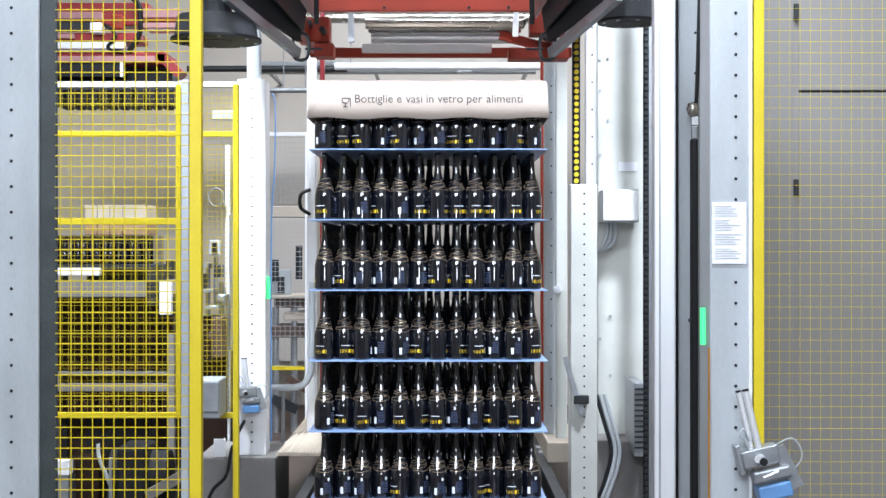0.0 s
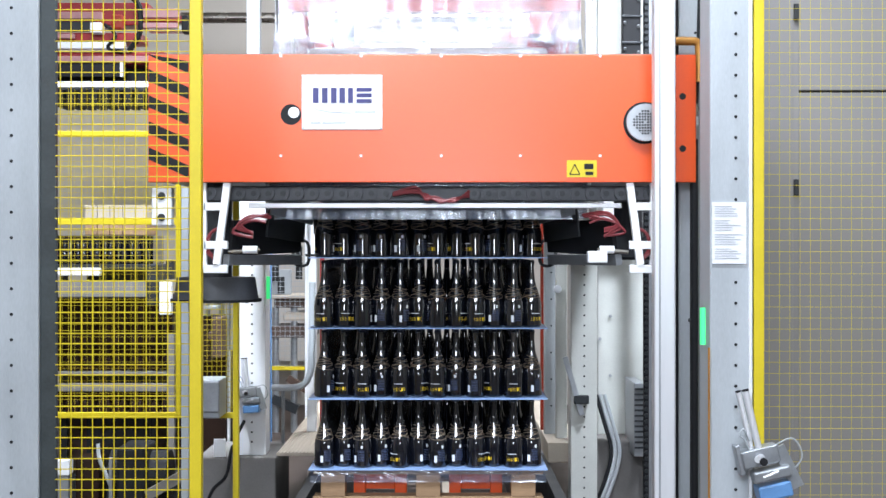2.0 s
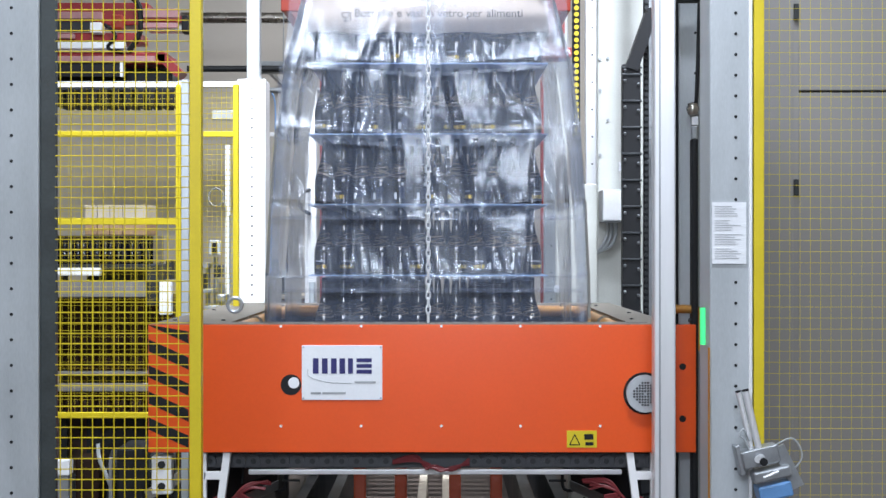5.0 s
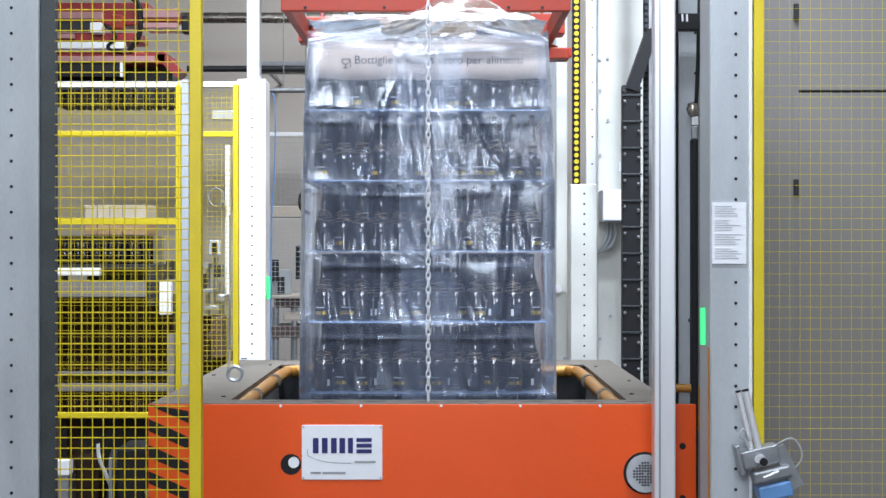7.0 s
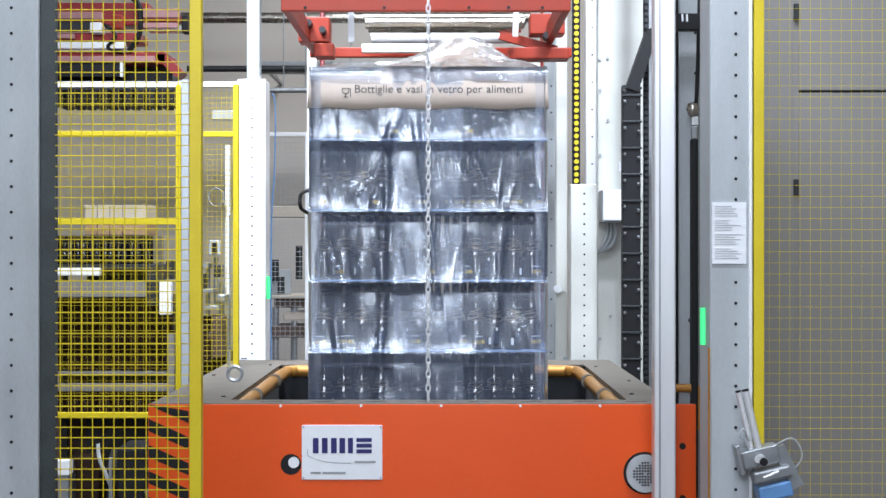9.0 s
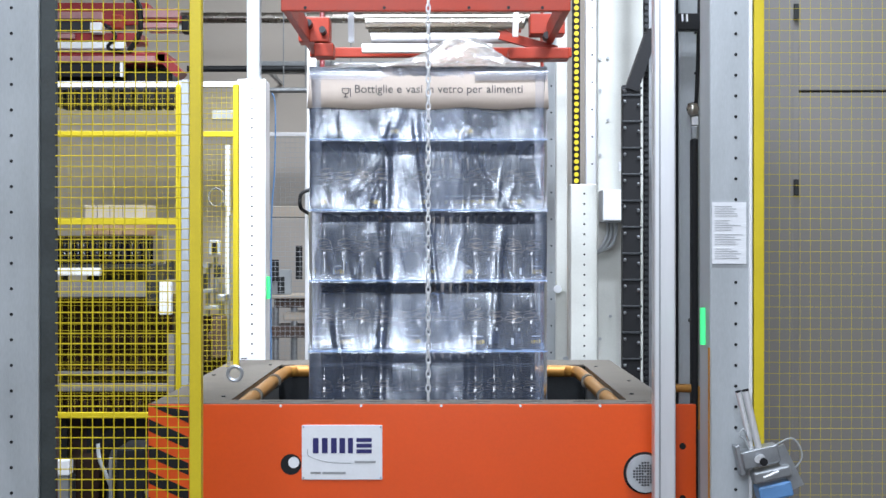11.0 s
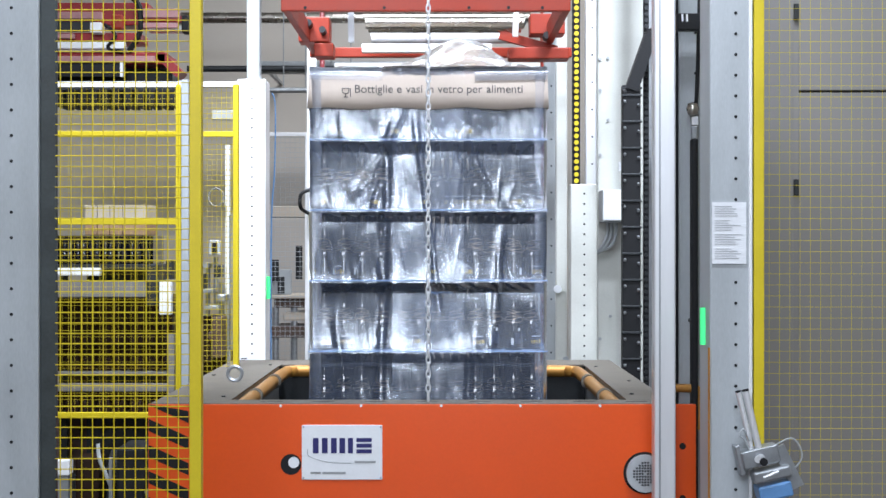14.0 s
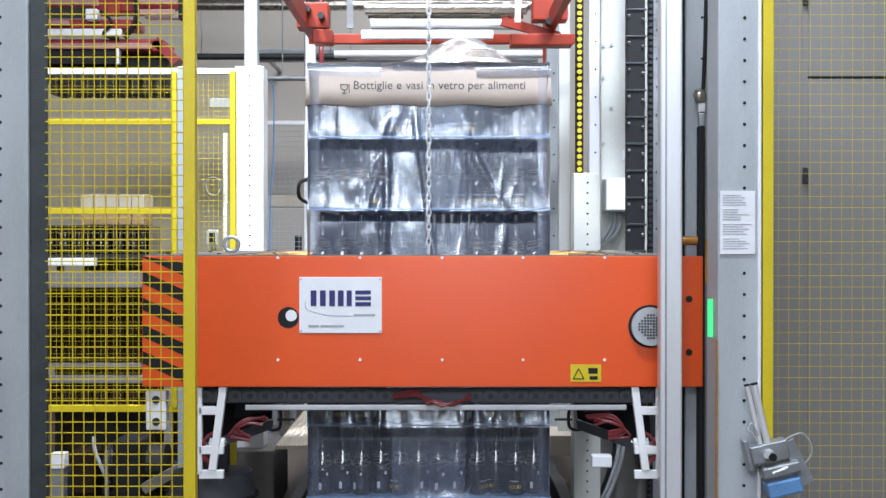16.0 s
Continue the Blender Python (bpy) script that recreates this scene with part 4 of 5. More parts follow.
def back_machine():
    m = thing("red_palletiser_head", "red palletiser head with hoses above the fence", "machine")
    y = 9.5
    k = y / 2413
    part("beam", box(-2.850, -2.055, y, y + 0.2, 3.159, 3.317, 0.01), CRIMSON, m)
    part("beam", box(-2.850, -2.083, y - 0.1, y + 0.15, 3.029, 3.092, 0.01), CRIMSON, m)
    part("lower_beam", box(-2.850, -1.906, y - 0.1, y + 0.3, 2.872, 2.958, 0.012), CRIMSON, m)
    part("sloping_end", beam((-1.965, y, 2.950), (-1.819, y, 2.805), 0.2, 0.06), CRIMSON, m)
    part("dark_core", box(-2.850, -1.906, y + 0.1, y + 0.3, 2.785, 2.876), DARKSTEEL, m)
    part("white_bar", box(-2.850, -2.181, y - 0.15, y - 0.1, 2.974, 3.021, 0.006), WHITE, m)
    part("valve_box", box(-2.409, -2.331, y - 0.2, y - 0.1, 3.076, 3.147, 0.006), WHITE, m)
    part("arm", box(-2.055, -1.787, y, y + 0.1, 3.116, 3.151, 0.006), PAPERWHITE, m)
    part("arm", box(-2.055, -1.787, y, y + 0.1, 3.179, 3.226, 0.006), CRIMSON, m)
    part("hose", tube([(-2.142, y - 0.12, 3.336), (-2.083, y - 0.14, 3.257), (-2.083, y - 0.14, 3.080), (-2.161, y - 0.12, 2.962)], 0.02), BLACK, m)
    part("hose", tube([(-2.319, y - 0.15, 3.139), (-2.240, y - 0.17, 3.061), (-2.299, y - 0.15, 2.982), (-2.201, y - 0.12, 2.954)], 0.012), BLACK, m)
    part("hanger", box(-2.811, -2.752, y + 0.02, y + 0.1, 2.785, ZC), GREYWHITE, m)
    # bars that paint the reflections on the red beams' upper faces
    for a, b, c, d in ((60, 190, 28, 40), (60, 142, 66, 74), (60, 282, 105, 115), (262, 325, 22, 38), (262, 322, 47, 56)):
        part("flange_highlight", box((a - 784) * k, (b - 784) * k, y - 0.16, y - 0.12, 1.6 + (441 - d) * k, 1.6 + (441 - c) * k, 0.004), PALEPINK, m)
    # dark slabs that paint the shade in the hollows between the beams
    part("recess_shade", box(-2.850, -2.398, y - 0.12, y - 0.1, 3.096, 3.167), DARKSTEEL, m)
    part("recess_shade", box(-2.850, -2.213, y - 0.14, y - 0.105, 2.785, 2.876), BLACK, m)
    part("divider", box(-2.213, -2.193, y - 0.16, y - 0.1, 2.781, 2.891), WHITE, m)
    part("end_block", box(-1.819, -1.776, y - 0.02, y + 0.1, 3.108, 3.226, 0.005), BLACK, m)
    part("red_joint", box(-2.280, -2.201, y - 0.14, y - 0.08, 3.112, 3.210, 0.01), RED, m)
    g = thing("gripper_comb", "dark comb of bottle grippers hanging behind the fence", "gripper head")
    tooth = part("tooth", box(-0.028, 0.028, 9.3, 9.6, 2.575, 2.691, 0.004), BLACK, g)
    tooth.matrix_basis = pose(-2.621, 0, 0)
    for i in range(1, 11):
        share(tooth, pose(-2.621 + i * 0.078, 0, 0), g)
    part("bar", box(-2.790, -1.808, 9.35, 9.8, 2.691, 2.737), DARKSTEEL, g)
    part("carrier", box(-2.790, -2.767, 9.55, 9.62, 2.722, ZC), DARKSTEEL, g)


back_machine()


def bottle_rack(label, x0, x1, y, z0, z1, nx_, nz_, m):
    t = thing("bottle_row", label, "bottles")
    w = (x1 - x0) / nx_
    hz = (z1 - z0) / nz_
    proto_ = None
    for j in range(nz_):
        for i in range(nx_):
            mm = pose(x0 + (i + 0.5) * w, y + (i % 2) * 0.04, z0 + j * hz)
            if proto_ is None:
                s = hz / 0.31 * 0.97
                proto_ = part("bottle", lathe([(r * w / 0.09, z * s) for r, z in PROFILE[:1] + PROFILE[1:10:2] + [PROFILE[-1]]], 10), m, t, smooth=True)
                proto_.matrix_basis = mm
            else:
                share(proto_, mm, t)
    part("tray", box(x0 - 0.02, x1 + 0.02, y - 0.06, y + 0.5, z0 - 0.03, z0 - 0.002), DARKSTEEL, t)
    for x in (x0 + 0.05, x1 - 0.05):
        part("support", box(x - 0.02, x + 0.02, y + 0.4, y + 0.44, 0, z0 - 0.03), DARKSTEEL, t)
    part("backing", box(x0, x1, y + 0.16, y + 0.5, z0, z1), m, t)


bottle_rack("rows of dark bottles on the conveyor behind the fence", -2.663, -1.947, 9.0, 1.499, 1.690, 16, 1, GLASS)
bottle_rack("stacked dark bottles on the lower conveyor", -2.722, -1.857, 9.2, 0.780, 1.261, 16, 3, BROWNGLASS)
bottle_rack("dark bottles on the lowest conveyor", -2.722, -1.857, 9.2, 0.498, 0.635, 16, 1, BROWNGLASS)
tb2 = thing("wrapped_stack", "pale brown wrapped stack of boxes behind the fence", "boxes")
for i in range(5):
    part("carton", box(-2.496 + i * 0.088, -2.496 + i * 0.088 + 0.084, 9.5, 9.8, 1.801, 1.907, 0.004), TAN, tb2)
    part("carton", box(-2.496 + i * 0.088, -2.496 + i * 0.088 + 0.084, 9.5, 9.8, 1.698, 1.797, 0.004), WOOD, tb2)
part("stand", box(-2.496, -2.055, 9.55, 9.8, 0, 1.694), DARKSTEEL, tb2)
cv = thing("conveyor_frame", "white steel conveyor frame behind the fence", "conveyor")
part("side_beam", box(-2.760, -1.936, 8.9, 8.95, 1.285, 1.392, 0.006), BEAMGREY, cv)
part("top_rail", box(-2.760, -2.240, 8.9, 8.95, 1.426, 1.478, 0.006), WHITE, cv)
part("side_beam", box(-2.760, -1.795, 8.9, 8.95, 0.669, 0.721, 0.006), BEAMGREY, cv)
part("strip", box(-2.760, -1.795, 8.9, 8.95, 0.773, 0.799, 0.004), BEAMGREY, cv)
part("leg", box(-1.803, -1.754, 8.9, 8.96, 0, 1.047, 0.004), BEAMGREY, cv)
part("leg", box(-2.685, -2.641, 8.96, 9.02, 0, 1.288, 0.004), BEAMGREY, cv)
part("motor", box(-1.925, -1.847, 8.85, 9.1, 1.233, 1.500, 0.01), DARKSTEEL, cv)
part("motor_plate", box(-1.840, -1.762, 8.84, 8.9, 1.173, 1.396, 0.006), WHITE, cv)
part("valve_block", box(-1.803, -1.762, 8.86, 9.0, 1.403, 1.530, 0.006), DARKSTEEL, cv)
fb = thing("floor_machine", "dark floor machinery with pale bracket and white box", "machine")
part("drum", rod((-2.060, 8.5, 0.2), (-1.699, 8.5, 0.2), 0.15, 20), BLACK, fb)
part("base", box(-2.370, -1.665, 8.6, 9.0, 0, 0.16, 0.01), DARKSTEEL, fb)
part("slope", beam((-1.774, 8.2, 0.122), (-1.543, 8.2, 0.251), 0.1, 0.06), BEAMGREY, fb)
part("motor_block", box(-1.979, -1.806, 8.25, 8.6, 0.04, 0.399, 0.02), BLACK, fb)
part("motor_block", box(-2.270, -2.118, 8.4, 8.6, 0.04, 0.316, 0.02), BROWNGLASS, fb)
# dark board added behind the racks to shade the gaps between them
part("dark_backboard", box(-2.752, -1.796, 9.76, 9.8, 0, 1.28, 0.004), RUSTBROWN, fb)
part("white_box", box(-2.335, -2.250, 8.2, 8.3, 0.237, 0.326, 0.005), WHITE, fb)
part("stand", box(-2.335, -2.256, 8.21, 8.29, 0, 0.237), GALV, fb)
part("hose", tube([(-2.100, 8.3, 0.414), (-2.087, 8.28, 0.329), (-2.046, 8.28, 0.227), (-2.012, 8.3, 0.135)], 0.012), GREYWHITE, fb)
part("post", box(-2.015, -1.995, 8.22, 8.25, 0, 0.339), GALV, fb)
# machine behind the narrow panel
nm = thing("labelling_station", "grey machine with cylinders behind the narrow fence panel", "machine")
part("body", box(-1.636, -1.464, 9.2, 9.5, 0, 1.146, 0.01), BROWNGLASS, nm)
part("plate", box(-1.571, -1.495, 9.15, 9.2, 1.558, 1.661, 0.006), GREYWHITE, nm)
part("screen", box(-1.552, -1.514, 9.14, 9.15, 1.573, 1.642, 0.002), BLACK, nm)
for px, a, b in ((366, 560, 470), (380, 540, 455), (390, 560, 500), (408, 620, 380)):
    x = (px - 784) * 9.2 / 2413
    part("cylinder", rod((x, 9.25, 1.6 - (a - 441) * 9.2 / 2413), (x, 9.25, 1.6 - (b - 441) * 9.2 / 2413), 0.016, 10), GALV, nm)
part("arm", box(-1.559, -1.403, 9.2, 9.25, 2.473, 2.534, 0.005), GREYWHITE, nm)
for a, b, c, d, m_ in ((352, 376, 640, 575, BROWNGLASS), (378, 398, 632, 560, RUSTBROWN), (368, 385, 600, 585, RUSTBROWN)):
    part("crate", box((a - 784) * 9.1 / 2413, (b - 784) * 9.1 / 2413, 9.0, 9.19, 1.6 - (c - 441) * 9.1 / 2413, 1.6 - (d - 441) * 9.1 / 2413, 0.01), m_, nm)
for px, py, w, h in ((362, 470, 16, 10), (385, 480, 12, 22), (368, 515, 22, 8), (392, 528, 14, 12), (376, 545, 26, 7), (358, 500, 8, 30)):
    x, z = (px - 784) * 9.1 / 2413, 1.6 - (py - 441) * 9.1 / 2413
    part("clamp", box(x - w * 0.0019, x + w * 0.0019, 9.08, 9.25, z - h * 0.0019, z + h * 0.0019, 0.006), DARKSTEEL if h > 15 else GALV, nm)
part("arm_post", box(-1.479, -1.449, 9.25, 9.3, 0, 2.309, 0.004), WHITE, nm)
part("coil", tube([(-1.529 + 0.05 * math.cos(a), 9.18, 1.947 + 0.06 * math.sin(a)) for a in [k * math.tau / 8 for k in range(8)]], 0.008, 6, True), GALV, nm)

# overhead pipes and beams near the far wall
for y, z, r, a, b, m in ((12.5, 3.719, 0.05, -2.4, 0.8, CHROME), (12.8, 3.292, 0.03, -2.4, -0.9, DARKSTEEL), (12.6, 3.287, 0.035, -1.0, 1.0, WHITE), (12.4, 3.044, 0.025, -1.6, -1.1, GALV)):
    t = thing("overhead_pipe", "horizontal service pipe along the far wall", "pipe", "overhead pipes")
    part("run", rod((a, y, z), (b, y, z), r, 14), m, t, smooth=True)
    for x in (a + 0.15, b - 0.15):
        part("hanger", rod((x, y, z), (x, y, ZC), 0.006, 6), GALV, t)
bt = thing("cable_tray", "white cable tray along the far wall", "cable tray")
part("tray", box(-1.839, 0.887, 12.9, 13.0, 3.263, 3.380, 0.01), GREYWHITE, bt)
for px in (470, 660, 930):
    part("bracket", box((px - 784) * 12.9 / 2413, (px - 778) * 12.9 / 2413, 13.0, 14.0, 3.284, 3.316), GALV, bt)
dp = thing("wall_cladding", "brown and white wall cladding board behind the far fence", "wall board")
part("board", box(-1.731, -1.235, 13.3, 14.0, 1.909, 2.019, 0.01), TAN, dp)
part("board", box(-1.731, -1.235, 13.3, 14.0, 0.503, 1.903, 0.01), HALLWALL, dp)

# workbench machine behind the far fence
wb = thing("filling_machine", "beige and grey machine stand with cylinders behind the fence", "machine")
part("table", box(-1.496, -1.135, 11.8, 12.4, 1.17, 1.2, 0.008), TAN, wb)
part("apron", box(-1.47, -1.15, 11.86, 12.3, 1.09, 1.168, 0.006), RUSTBROWN, wb)
part("drawer", box(-1.389, -1.135, 11.85, 12.3, 0.97, 1.05, 0.02), TAN, wb)
part("lower_shelf", box(-1.5, -1.12, 11.83, 12.35, 0.83, 0.93, 0.01), RUSTBROWN, wb)
for x in (-1.46, -1.3):
    part("leg", rod((x, 11.9, 0), (x, 11.9, 1.09), 0.03, 12), GALV, wb)
part("foot", beam((-1.487, 11.9, 0.3), (-1.267, 11.9, 0.2), 0.1, 0.08), DARKSTEEL, wb)
part("foot", beam((-1.35, 11.86, 0.48), (-1.16, 11.86, 0.36), 0.08, 0.06), RUSTBROWN, wb)
part("valve_plate", box(-1.5, -1.33, 11.95, 12.0, 1.2, 1.42, 0.008), GREYWHITE, wb)
for px, z0, z1 in ((485, 500, 460), (527, 495, 435), (495, 520, 490)):
    x = (px - 784) * 11.8 / 2413
    part("cylinder", rod((x, 11.9, 1.6 - (z0 - 441) * 11.8 / 2413), (x, 11.9, 1.6 - (z1 - 441) * 11.8 / 2413), 0.03, 12), DARKSTEEL, wb)

# grey guard box beside the fence
gb = thing("control_box", "light grey control box on the fence", "control box")
part("body", box(-1.307, -1.171, 7.15, 7.379, 0.711, 0.913, 0.008), GREYWHITE, gb)
part("door", box(-1.271, -1.173, 7.135, 7.149, 0.744, 0.904, 0.006), GALV, gb)

# conveyor under the pallet, ribbed plate and dark frames
rp = thing("ribbed_plate", "tan ribbed cover plate beside the conveyor", "cover plate")
PZ = 0.42
part("plate", box(-0.963, -0.707, 7.9, 10.6, PZ - 0.02, PZ, 0.003), TAN, rp)
rib = part("rib", box(0, 0.008, 7.9, 10.6, PZ, PZ + 0.005), TAN, rp)
rib.matrix_basis = pose(-0.956, 0, 0)
for i in range(1, 12):
    share(rib, pose(-0.956 + i * 0.021, 0, 0), rp)
cf = thing("pallet_conveyor", "dark steel pallet conveyor with rollers", "conveyor")
for x in (-0.75, -0.58, 0.45, 0.62):
    part("side_beam", box(x - 0.03, x + 0.03, 5.95, 10.5, 0.0, 0.29, 0.004), DARKSTEEL, cf)
rl_ = part("roller", rod((-0.55, 0, 0.26), (0.42, 0, 0.26), 0.035, 14), DARKSTEEL, cf, smooth=True)
rl_.matrix_basis = pose(0, 8.6, 0)
for i in range(1, 11):
    share(rl_, pose(0, 8.6 + i * 0.16, 0), cf)
for x in (-0.12, 0.02):
    part("chain_rail", box(x - 0.025, x + 0.025, 6.3, 8.5, 0.0, 0.2, 0.004), TAN, cf)
bd = thing("floor_boards", "brown cover boards beside the conveyor", "cover plate")
part("board", box(0.638, 0.843, 8.3, 10.6, 0.3, 0.42, 0.004), TAN, bd)
pl = thing("plinth", "concrete plinth under the cabinet", "plinth")
part("block", box(0.891, 1.309, 8.4, 9.2, 0, 0.420, 0.01), CONCRETE, pl)
for i, px in enumerate((1065, 1072, 1080)):
    x = (px - 784) * 8.3 / 2413
    cbl = thing("floor_cable", "grey cable hanging down to the floor", "cable", "floor cables")
    part("run", tube([(x - 0.03, 8.36, 0.709), (x + 0.02, 8.34, 0.537), (x + 0.06, 8.32, 0.365), (x + 0.02, 8.3, 0.193), (x - 0.05, 8.3, 0.02)], 0.012), GREYWHITE if i else BLACK, cbl, smooth=True)


# ---- safety locks on the columns ----
def lock(x, y, z, s, lean, label):
    t = thing("pneumatic_lock", label, "pneumatic lock", "column safety locks")
    c = Matrix.Translation((x, y, z)) @ pose(0, 0, 0, 0, lean, 0) @ Matrix.Diagonal((s, s, s, 1))
    def put(name, bm, m, lab=""):
        bm.transform(c)
        return part(name, bm, m, t, lab)
    put("cylinder", rod((-0.012, -0.05, 0.04), (-0.012, -0.05, 0.27), 0.010, 14), ALU)
    put("cylinder", rod((0.014, -0.06, 0.02), (0.014, -0.06, 0.27), 0.013, 14), ALU)
    put("end_cap", rod((-0.012, -0.05, 0.27), (-0.012, -0.05, 0.276), 0.011, 14), BLACK)
    put("end_cap", rod((0.014, -0.06, 0.27), (0.014, -0.06, 0.276), 0.014, 14), BLACK)
    put("side_plate", beam((0.09, -0.05, 0.03), (0.13, -0.05, -0.14), 0.02, 0.05), GALV)
    put("pin", rod((0.0, -0.1, -0.065), (0.06, -0.1, -0.055), 0.006, 8), ALU)
    put("foot", box(-0.075, -0.055, -0.06, 0.0, -0.05, 0.07, 0.004), GALV)
    put("hose", tube([(-0.02, -0.07, 0.03), (-0.035, -0.075, 0.09), (-0.05, -0.075, 0.11), (-0.03, -0.075, 0.13), (-0.015, -0.07, 0.08)], 0.0035), GREYWHITE)
    put("bracket", box(-0.06, 0.085, -0.08, 0.0, -0.025, 0.045, 0.006), GALV)
    put("clamp", box(-0.035, 0.11, -0.1, -0.02, -0.085, -0.04, 0.008), GALV)
    put("bolt_shank", rod((-0.01, -0.12, 0.012), (0.015, -0.07, 0.008), 0.014, 12), ALU)
    put("bolt", rod((0.008, -0.135, 0.0), (0.008, -0.118, 0.0), 0.015, 12), BLACK)
    put("valve", box(-0.03, 0.1, -0.1, 0.0, -0.16, -0.1, 0.008), BLUE, "blue valve block")
    put("hose", tube([(0.08, -0.06, 0.04), (0.15, -0.07, 0.05), (0.17, -0.06, -0.03), (0.1, -0.05, -0.09)], 0.0035), GREYWHITE)


lock(1.159, 5.08, 0.824, 0.95, -13, "grey pneumatic lock with blue valve on the column")
lock(-1.175, 8.18, 0.742, 0.75, -4, "grey pneumatic lock with blue valve on the rear column")
hk = thing("steel_latch", "small steel latch lever on the rear column", "latch")
part("lever", beam((0.713, 7.97, 0.969), (0.813, 7.97, 0.629), 0.02, 0.03), GALV, hk)
part("pivot", box(0.766, 0.852, 7.95, 7.99, 0.695, 0.745, 0.004), DARKSTEEL, hk)
sn = thing("round_sensor", "white round reflector on the rail", "reflector")
part("disc", rod((0.713, 8.47, 1.350), (0.713, 8.505, 1.350), 0.025, 20), PAPERWHITE, sn)

pwp = tagged(part("pallet_wrap", film_strip(77, PCX - 0.53, PCX + 0.53, -0.055, 0, 1.6, -1), FILM, smooth=True), "crumpled clear film hem along the pallet edge", "stretch film")
hl = thing("hose_loop", "black hose loop on the white post", "hose")
part("hose", tube([(-0.862, 8.8, 1.982), (-0.905, 8.68, 1.946), (-0.905, 8.68, 1.863), (-0.862, 8.8, 1.827)], 0.012), BLACK, hl)
bc = thing("blue_cable", "thin blue cable hanging behind the column", "cable")
part("cable", tube([(-1.318, 10.5, 2.801), (-1.292, 10.5, 2.692), (-1.297, 10.5, 2.214), (-1.323, 10.5, 1.691), (-1.323, 10.5, 0)], 0.006), BLUE, bc)
cd_ = thing("conduit", "pale flexible conduit bending from the post to the floor", "conduit")
part("pipe", tube([(-0.836, 8.72, 1.387), (-0.840, 8.72, 0.955), (-0.854, 8.72, 0.792), (-0.923, 8.72, 0.720), (-1.096, 8.74, 0.709)], 0.022), GREYWHITE, cd_, smooth=True)
part("leg", rod((-1.024, 8.73, 0), (-1.024, 8.73, 0.709), 0.012, 8), GALV, cd_)
fc = thing("pneumatic_fitting", "round steel pneumatic fitting on the perforated rail", "fitting")
part("ball", lathe([(0.002, 0.03), (0.02, 0.022), (0.028, 0.0), (0.02, -0.022), (0.002, -0.03)], 14), CHROME, fc, smooth=True).matrix_basis = pose(1.044, 5.7, 2.186)
part("nut", box(1.038, 1.066, 5.69, 5.715, 2.116, 2.154, 0.004), ALU, fc)
part("sleeve", box(1.040, 1.063, 5.69, 5.715, 2.060, 2.114, 0.004), GALV, fc)
part("hose", tube([(1.058, 5.7, 2.205), (1.065, 5.7, 2.358), (1.072, 5.7, 2.642)], 0.008), BLACK, fc)
gd = thing("guard_profile", "grey guard profile end beside the cable", "profile")
part("profile", box(1.043, 1.064, 5.68, 5.718, 1.308, 1.932, 0.004), GALV, gd)
part("foot", box(1.031, 1.064, 5.68, 5.739, 1.292, 1.308, 0.003), DARKSTEEL, gd)
jc = thing("junction_box", "small grey junction box on the cable tray", "junction box")
part("body", box(0.128, 0.277, 12.8, 12.9, 3.251, 3.331, 0.01), GALV, jc)
tagb = thing("floor_tag", "small white card standing on the plinth", "card")
part("card", box(-1.366, -1.296, 8.12, 8.13, 0.361, 0.469, 0.002), PAPERWHITE, tagb)
bcb = thing("floor_cable", "black cable running from the lock to the floor", "cable", "floor cables")
part("run", tube([(-1.182, 8.12, 0.580), (-1.249, 8.08, 0.428), (-1.282, 8.06, 0.261), (-1.363, 8.05, 0.173), (-1.417, 8.05, 0.02)], 0.01), BLACK, bcb, smooth=True)

# ---- what moves ----
CAR = [(0, -165), (0.15, -148), (0.3, -118), (0.6, -50), (0.8, -2), (1.0, 42), (1.2, 86), (1.5, 170), (1.8, 262), (2.0, 323), (2.3, 394), (2.5, 453), (2.75, 532), (3.0, 607),
       (3.25, 667), (3.5, 715), (3.75, 752), (4.0, 778), (4.2, 788), (4.6, 798), (5.2, 803), (5.8, 820), (6.1, 838), (6.3, 858), (6.5, 882), (6.8, 921), (7.0, 942), (7.15, 942), (14.5, 942), (14.7, 935), (15.0, 897),
       (15.25, 854), (15.5, 803), (15.75, 750), (16.0, 697)]
PAL = [(0, 0), (1.05, 0), (1.25, 5), (1.5, 17), (2.0, 57), (2.3, 71), (2.5, 83), (3.0, 109), (3.5, 127), (4.0, 142), (4.2, 146), (4.6, 150), (5.2, 149), (5.8, 132), (6.3, 107), (6.5, 97), (7.0, 68), (7.5, 34), (7.8, 20), (8.0, 17),
       (14.5, 17), (14.75, 8), (15.0, 0), (16.0, 0)]
TIMES = sorted({t for t, _ in CAR} | {t for t, _ in PAL})


def car_z(t):
    return 1.6 - (np.interp(t, *zip(*CAR)) - 441) * 0.002342


def pal_z(t):
    return BASE + np.interp(t, *zip(*PAL)) * 0.002565


def spread(t, d):
    """How far the film stands off the pallet's sides, d below the cap's top."""
    loose = float(np.interp(t, [4.2, 5.2, 6.3, 7.0, 7.6, 8.6], [1.0, 0.85, 0.34, 0.2, 0.07, 0.0]))
    early = float(np.interp(t, [2.5, 3.0, 4.0], [0.12, 0.07, 0.0]) * np.interp(d, [0.0, 0.8], [1.0, 0.0]))
    return loose * float(np.interp(d, [-0.35, 0.0, 0.32, 0.75, 1.36], [-0.06, 0.02, 0.11, 0.17, 0.205])) + early


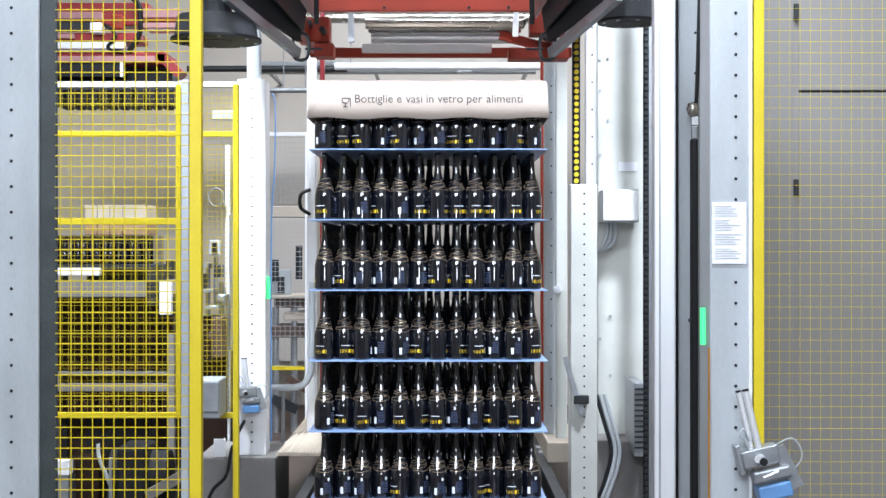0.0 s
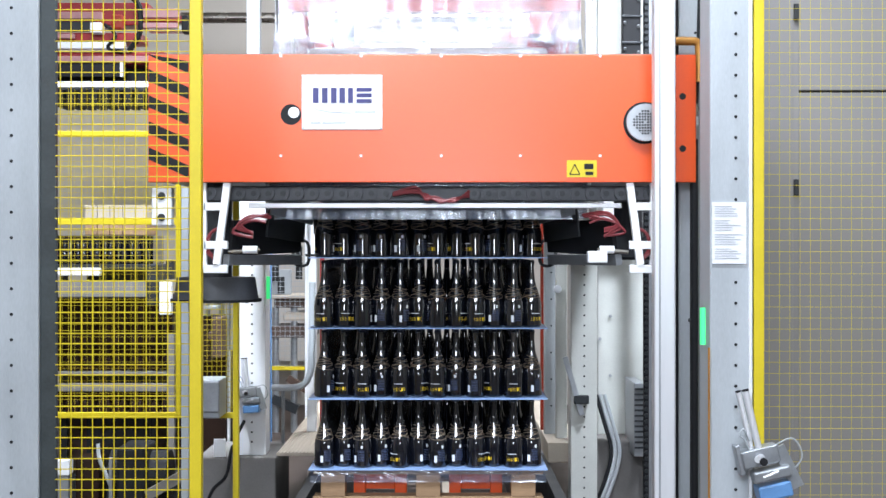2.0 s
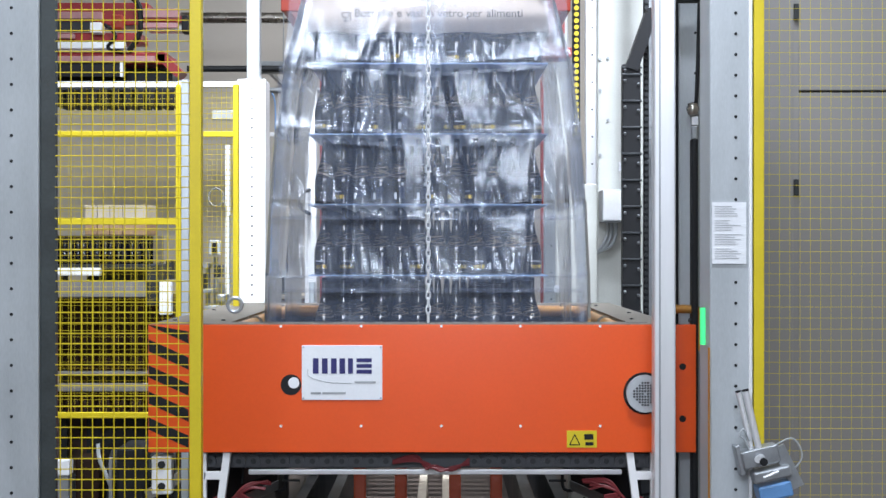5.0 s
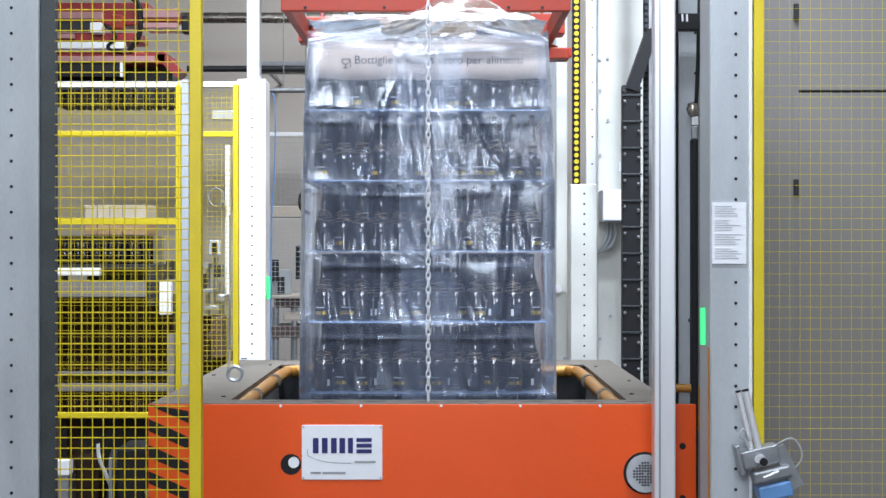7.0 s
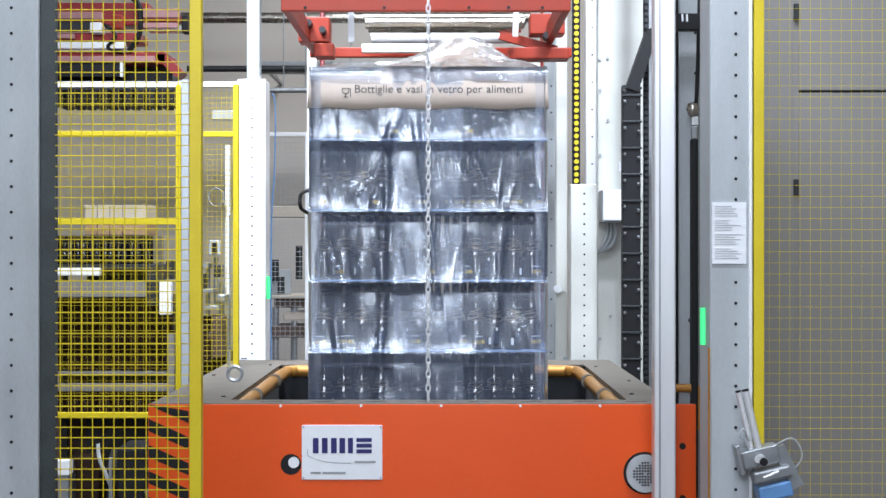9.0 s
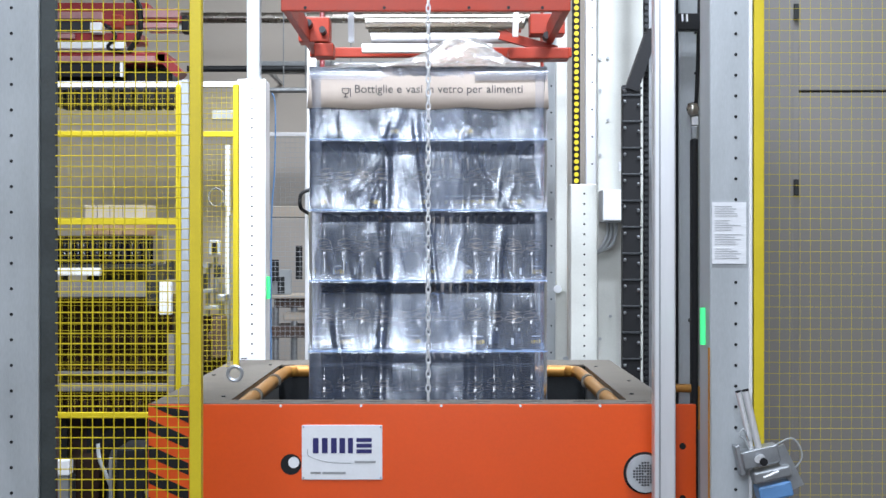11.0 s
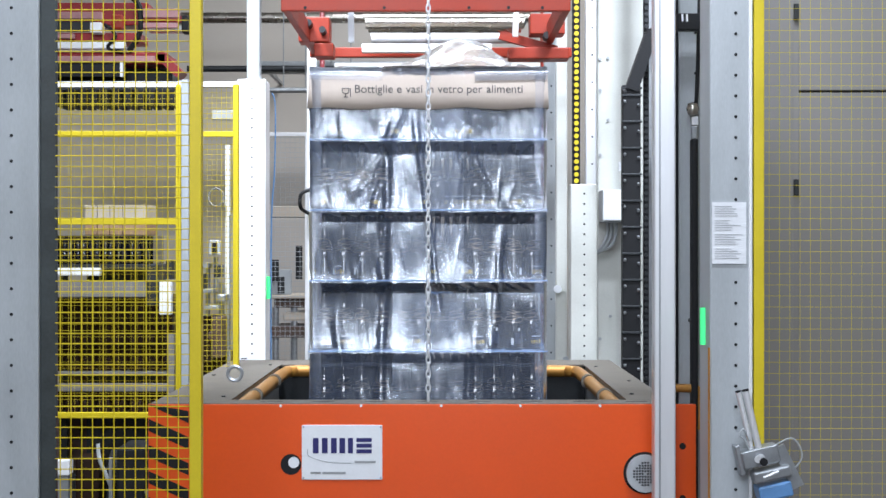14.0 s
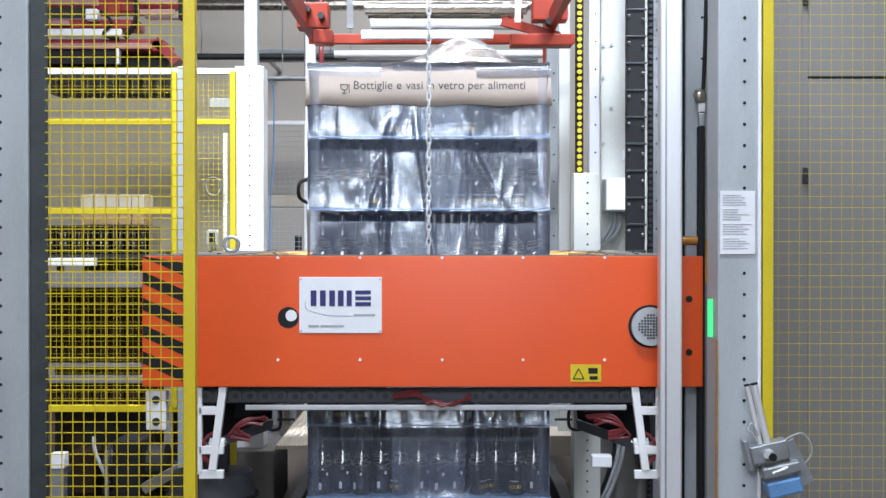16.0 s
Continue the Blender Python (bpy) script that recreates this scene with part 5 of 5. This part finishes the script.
def motions():
    walk(carriage, [(t, pose(0, 0, car_z(t))) for t, _ in CAR])
    for arm, s in arms:
        pivot = Vector((-0.087 + s * (-0.915 + 0.087), 5.75, -0.352))
        walk(arm, [(t, Matrix.Translation(pivot + Vector((-s * dx, 0, dz))) @ pose(0, 0, 0, turn) @ Matrix.Translation(-pivot)) for t, dx, dz, turn in (
            (0, 0, 0, 0), (0.3, 0, 0, 0), (1.3, 0, 0.03, 15), (2.3, 0, 0.03, 15), (2.6, 0.02, 0.03, 16), (3.0, 0.06, 0.05, 17), (3.6, 0.1, 0.07, 18), (16.0, 0.12, 0.08, 18))])
    walk(hang, [(t, pose(0, 0, car_z(t) + CH)) for t, _ in CAR])
    bend = [(0, -805), (1.0, -598), (2.0, -317), (2.5, -187), (3.0, -33), (3.5, 75), (4.0, 100), (4.5, 110), (5.8, 118), (7.0, 150), (14.5, 150), (15.0, 138), (15.5, 48), (16.0, -70)]
    walk(up, [(t, pose(0, 0, 1.6 - (y - 441) * 0.00321)) for t, y in bend])
    still = [(t, pal_z(t)) for t, _ in PAL]
    for ob, dz in [(pallet, 0), (pwp, -0.006), (stack, 0), (lifter, 0), (cap, 5 * TIER + 0.136)] + sheets:
        walk(ob, [(t, pose(0, PF - 0.03 if ob is pwp else 0, z + dz)) for t, z in still])
    for b, (x, y, z, turn) in bottles:
        walk(b, [(t, pose(x, y, zz + z, 0, 0, turn)) for t, zz in still])
    cy = PF + 0.58
    times = [t for t in TIMES if t <= 9.5] + [14.5, 14.75, 15.0, 16.0]
    for ob, i, sx, where in hood:
        rows = []
        for t in times:
            rest = pal_z(t) + i * TIER + (0.004 if i == 6 else 0)
            held = car_z(min(t, 7.0)) - 0.135
            z = max(rest, held) if t < 7.0 else max(rest, min(held, rest + 0.05))
            top_z = pal_z(t) + 6 * TIER
            o0, o1 = spread(t, top_z - z), spread(t, top_z - z - TIER)
            tight = float(np.interp(t, [6.8, 7.5, 8.0, 9.0], [0, 0.25, 0.7, 1]))
            side, fwd = math.degrees(math.atan2(o0 - o1, TIER)), -min(1.5, 0.25 * math.degrees(math.atan2(o0 - o1, TIER)))
            front0, front1, rear = PF - 0.0395 - o0 * 0.9, PF - 0.0395 - o1 * 0.9, PF + 1.21 + o0 * 0.9
            f0, f1 = min(o0, 0.155), min(o1, 0.155)
            tilt = min(4.0, math.degrees(math.atan2(f0 - f1, TIER)))
            lean = (0.5, 1.0, 7.3, 5.3, 3.3, 0.6, 0.0)[i]
            low = fwd - lean * tight + 4.0 * (1 - tight)
            if i == 6:
                lay = float(np.interp(t, [2.5, 3.2, 4.2, 6.3, 7.0, 8.0], [0, 15, 35, 60, 78, 91]))
                fwd, low, side, tilt, f1 = -lay, -lay, lay, 0.0, f0
                front1 = front0 + TIER * math.sin(radians(lay))
            if where == "low":
                m = pose(PCX + sx * f0, front0, z, low, -sx * tilt)
            elif where == "high":
                back = math.degrees(math.asin(min(max((front0 - front1 + BOW - LOW * math.sin(radians(low))) / HIGH, -0.9), 0.9)))
                high = low if i == 6 else back * tight + low * (1 - tight)
                edge = front1 if i == 6 else front1 * tight + (front0 - TIER * math.sin(radians(low))) * (1 - tight)
                m = pose(PCX + sx * f1, edge, z + TIER * (math.cos(radians(fwd)) if i == 6 else 1), high, -sx * tilt)
            elif where == "corner":
                m = pose(PCX + sx * (0.535 + o0), front0 - 0.003, z, 0 if i == 6 else fwd, -sx * side)
            elif where == "side":
                m = pose(PCX + sx * (0.534 + o0), rear - 0.64, z, 0, -sx * side)
            else:
                m = pose(PCX, rear, z, lay if i == 6 else 0)
            rows.append((t, m))
        walk(ob, rows)
    rows = []
    for t in times:
        top = pal_z(t) + 5 * TIER + 0.308
        lift = float(np.interp(t, [0, 3.0, 4.2, 6.3, 7.0, 8.0, 9.0, 12.0, 16.0], [0.6, 0.35, 0.33, 0.18, 0.1, 0.03, 0.02, 0.01, -0.02]))
        rows.append((t, pose(PCX, cy, max(top + lift, car_z(min(t, 7.0)) + 0.4 if t < 3 else 0))))
    walk(crown, rows)


motions()
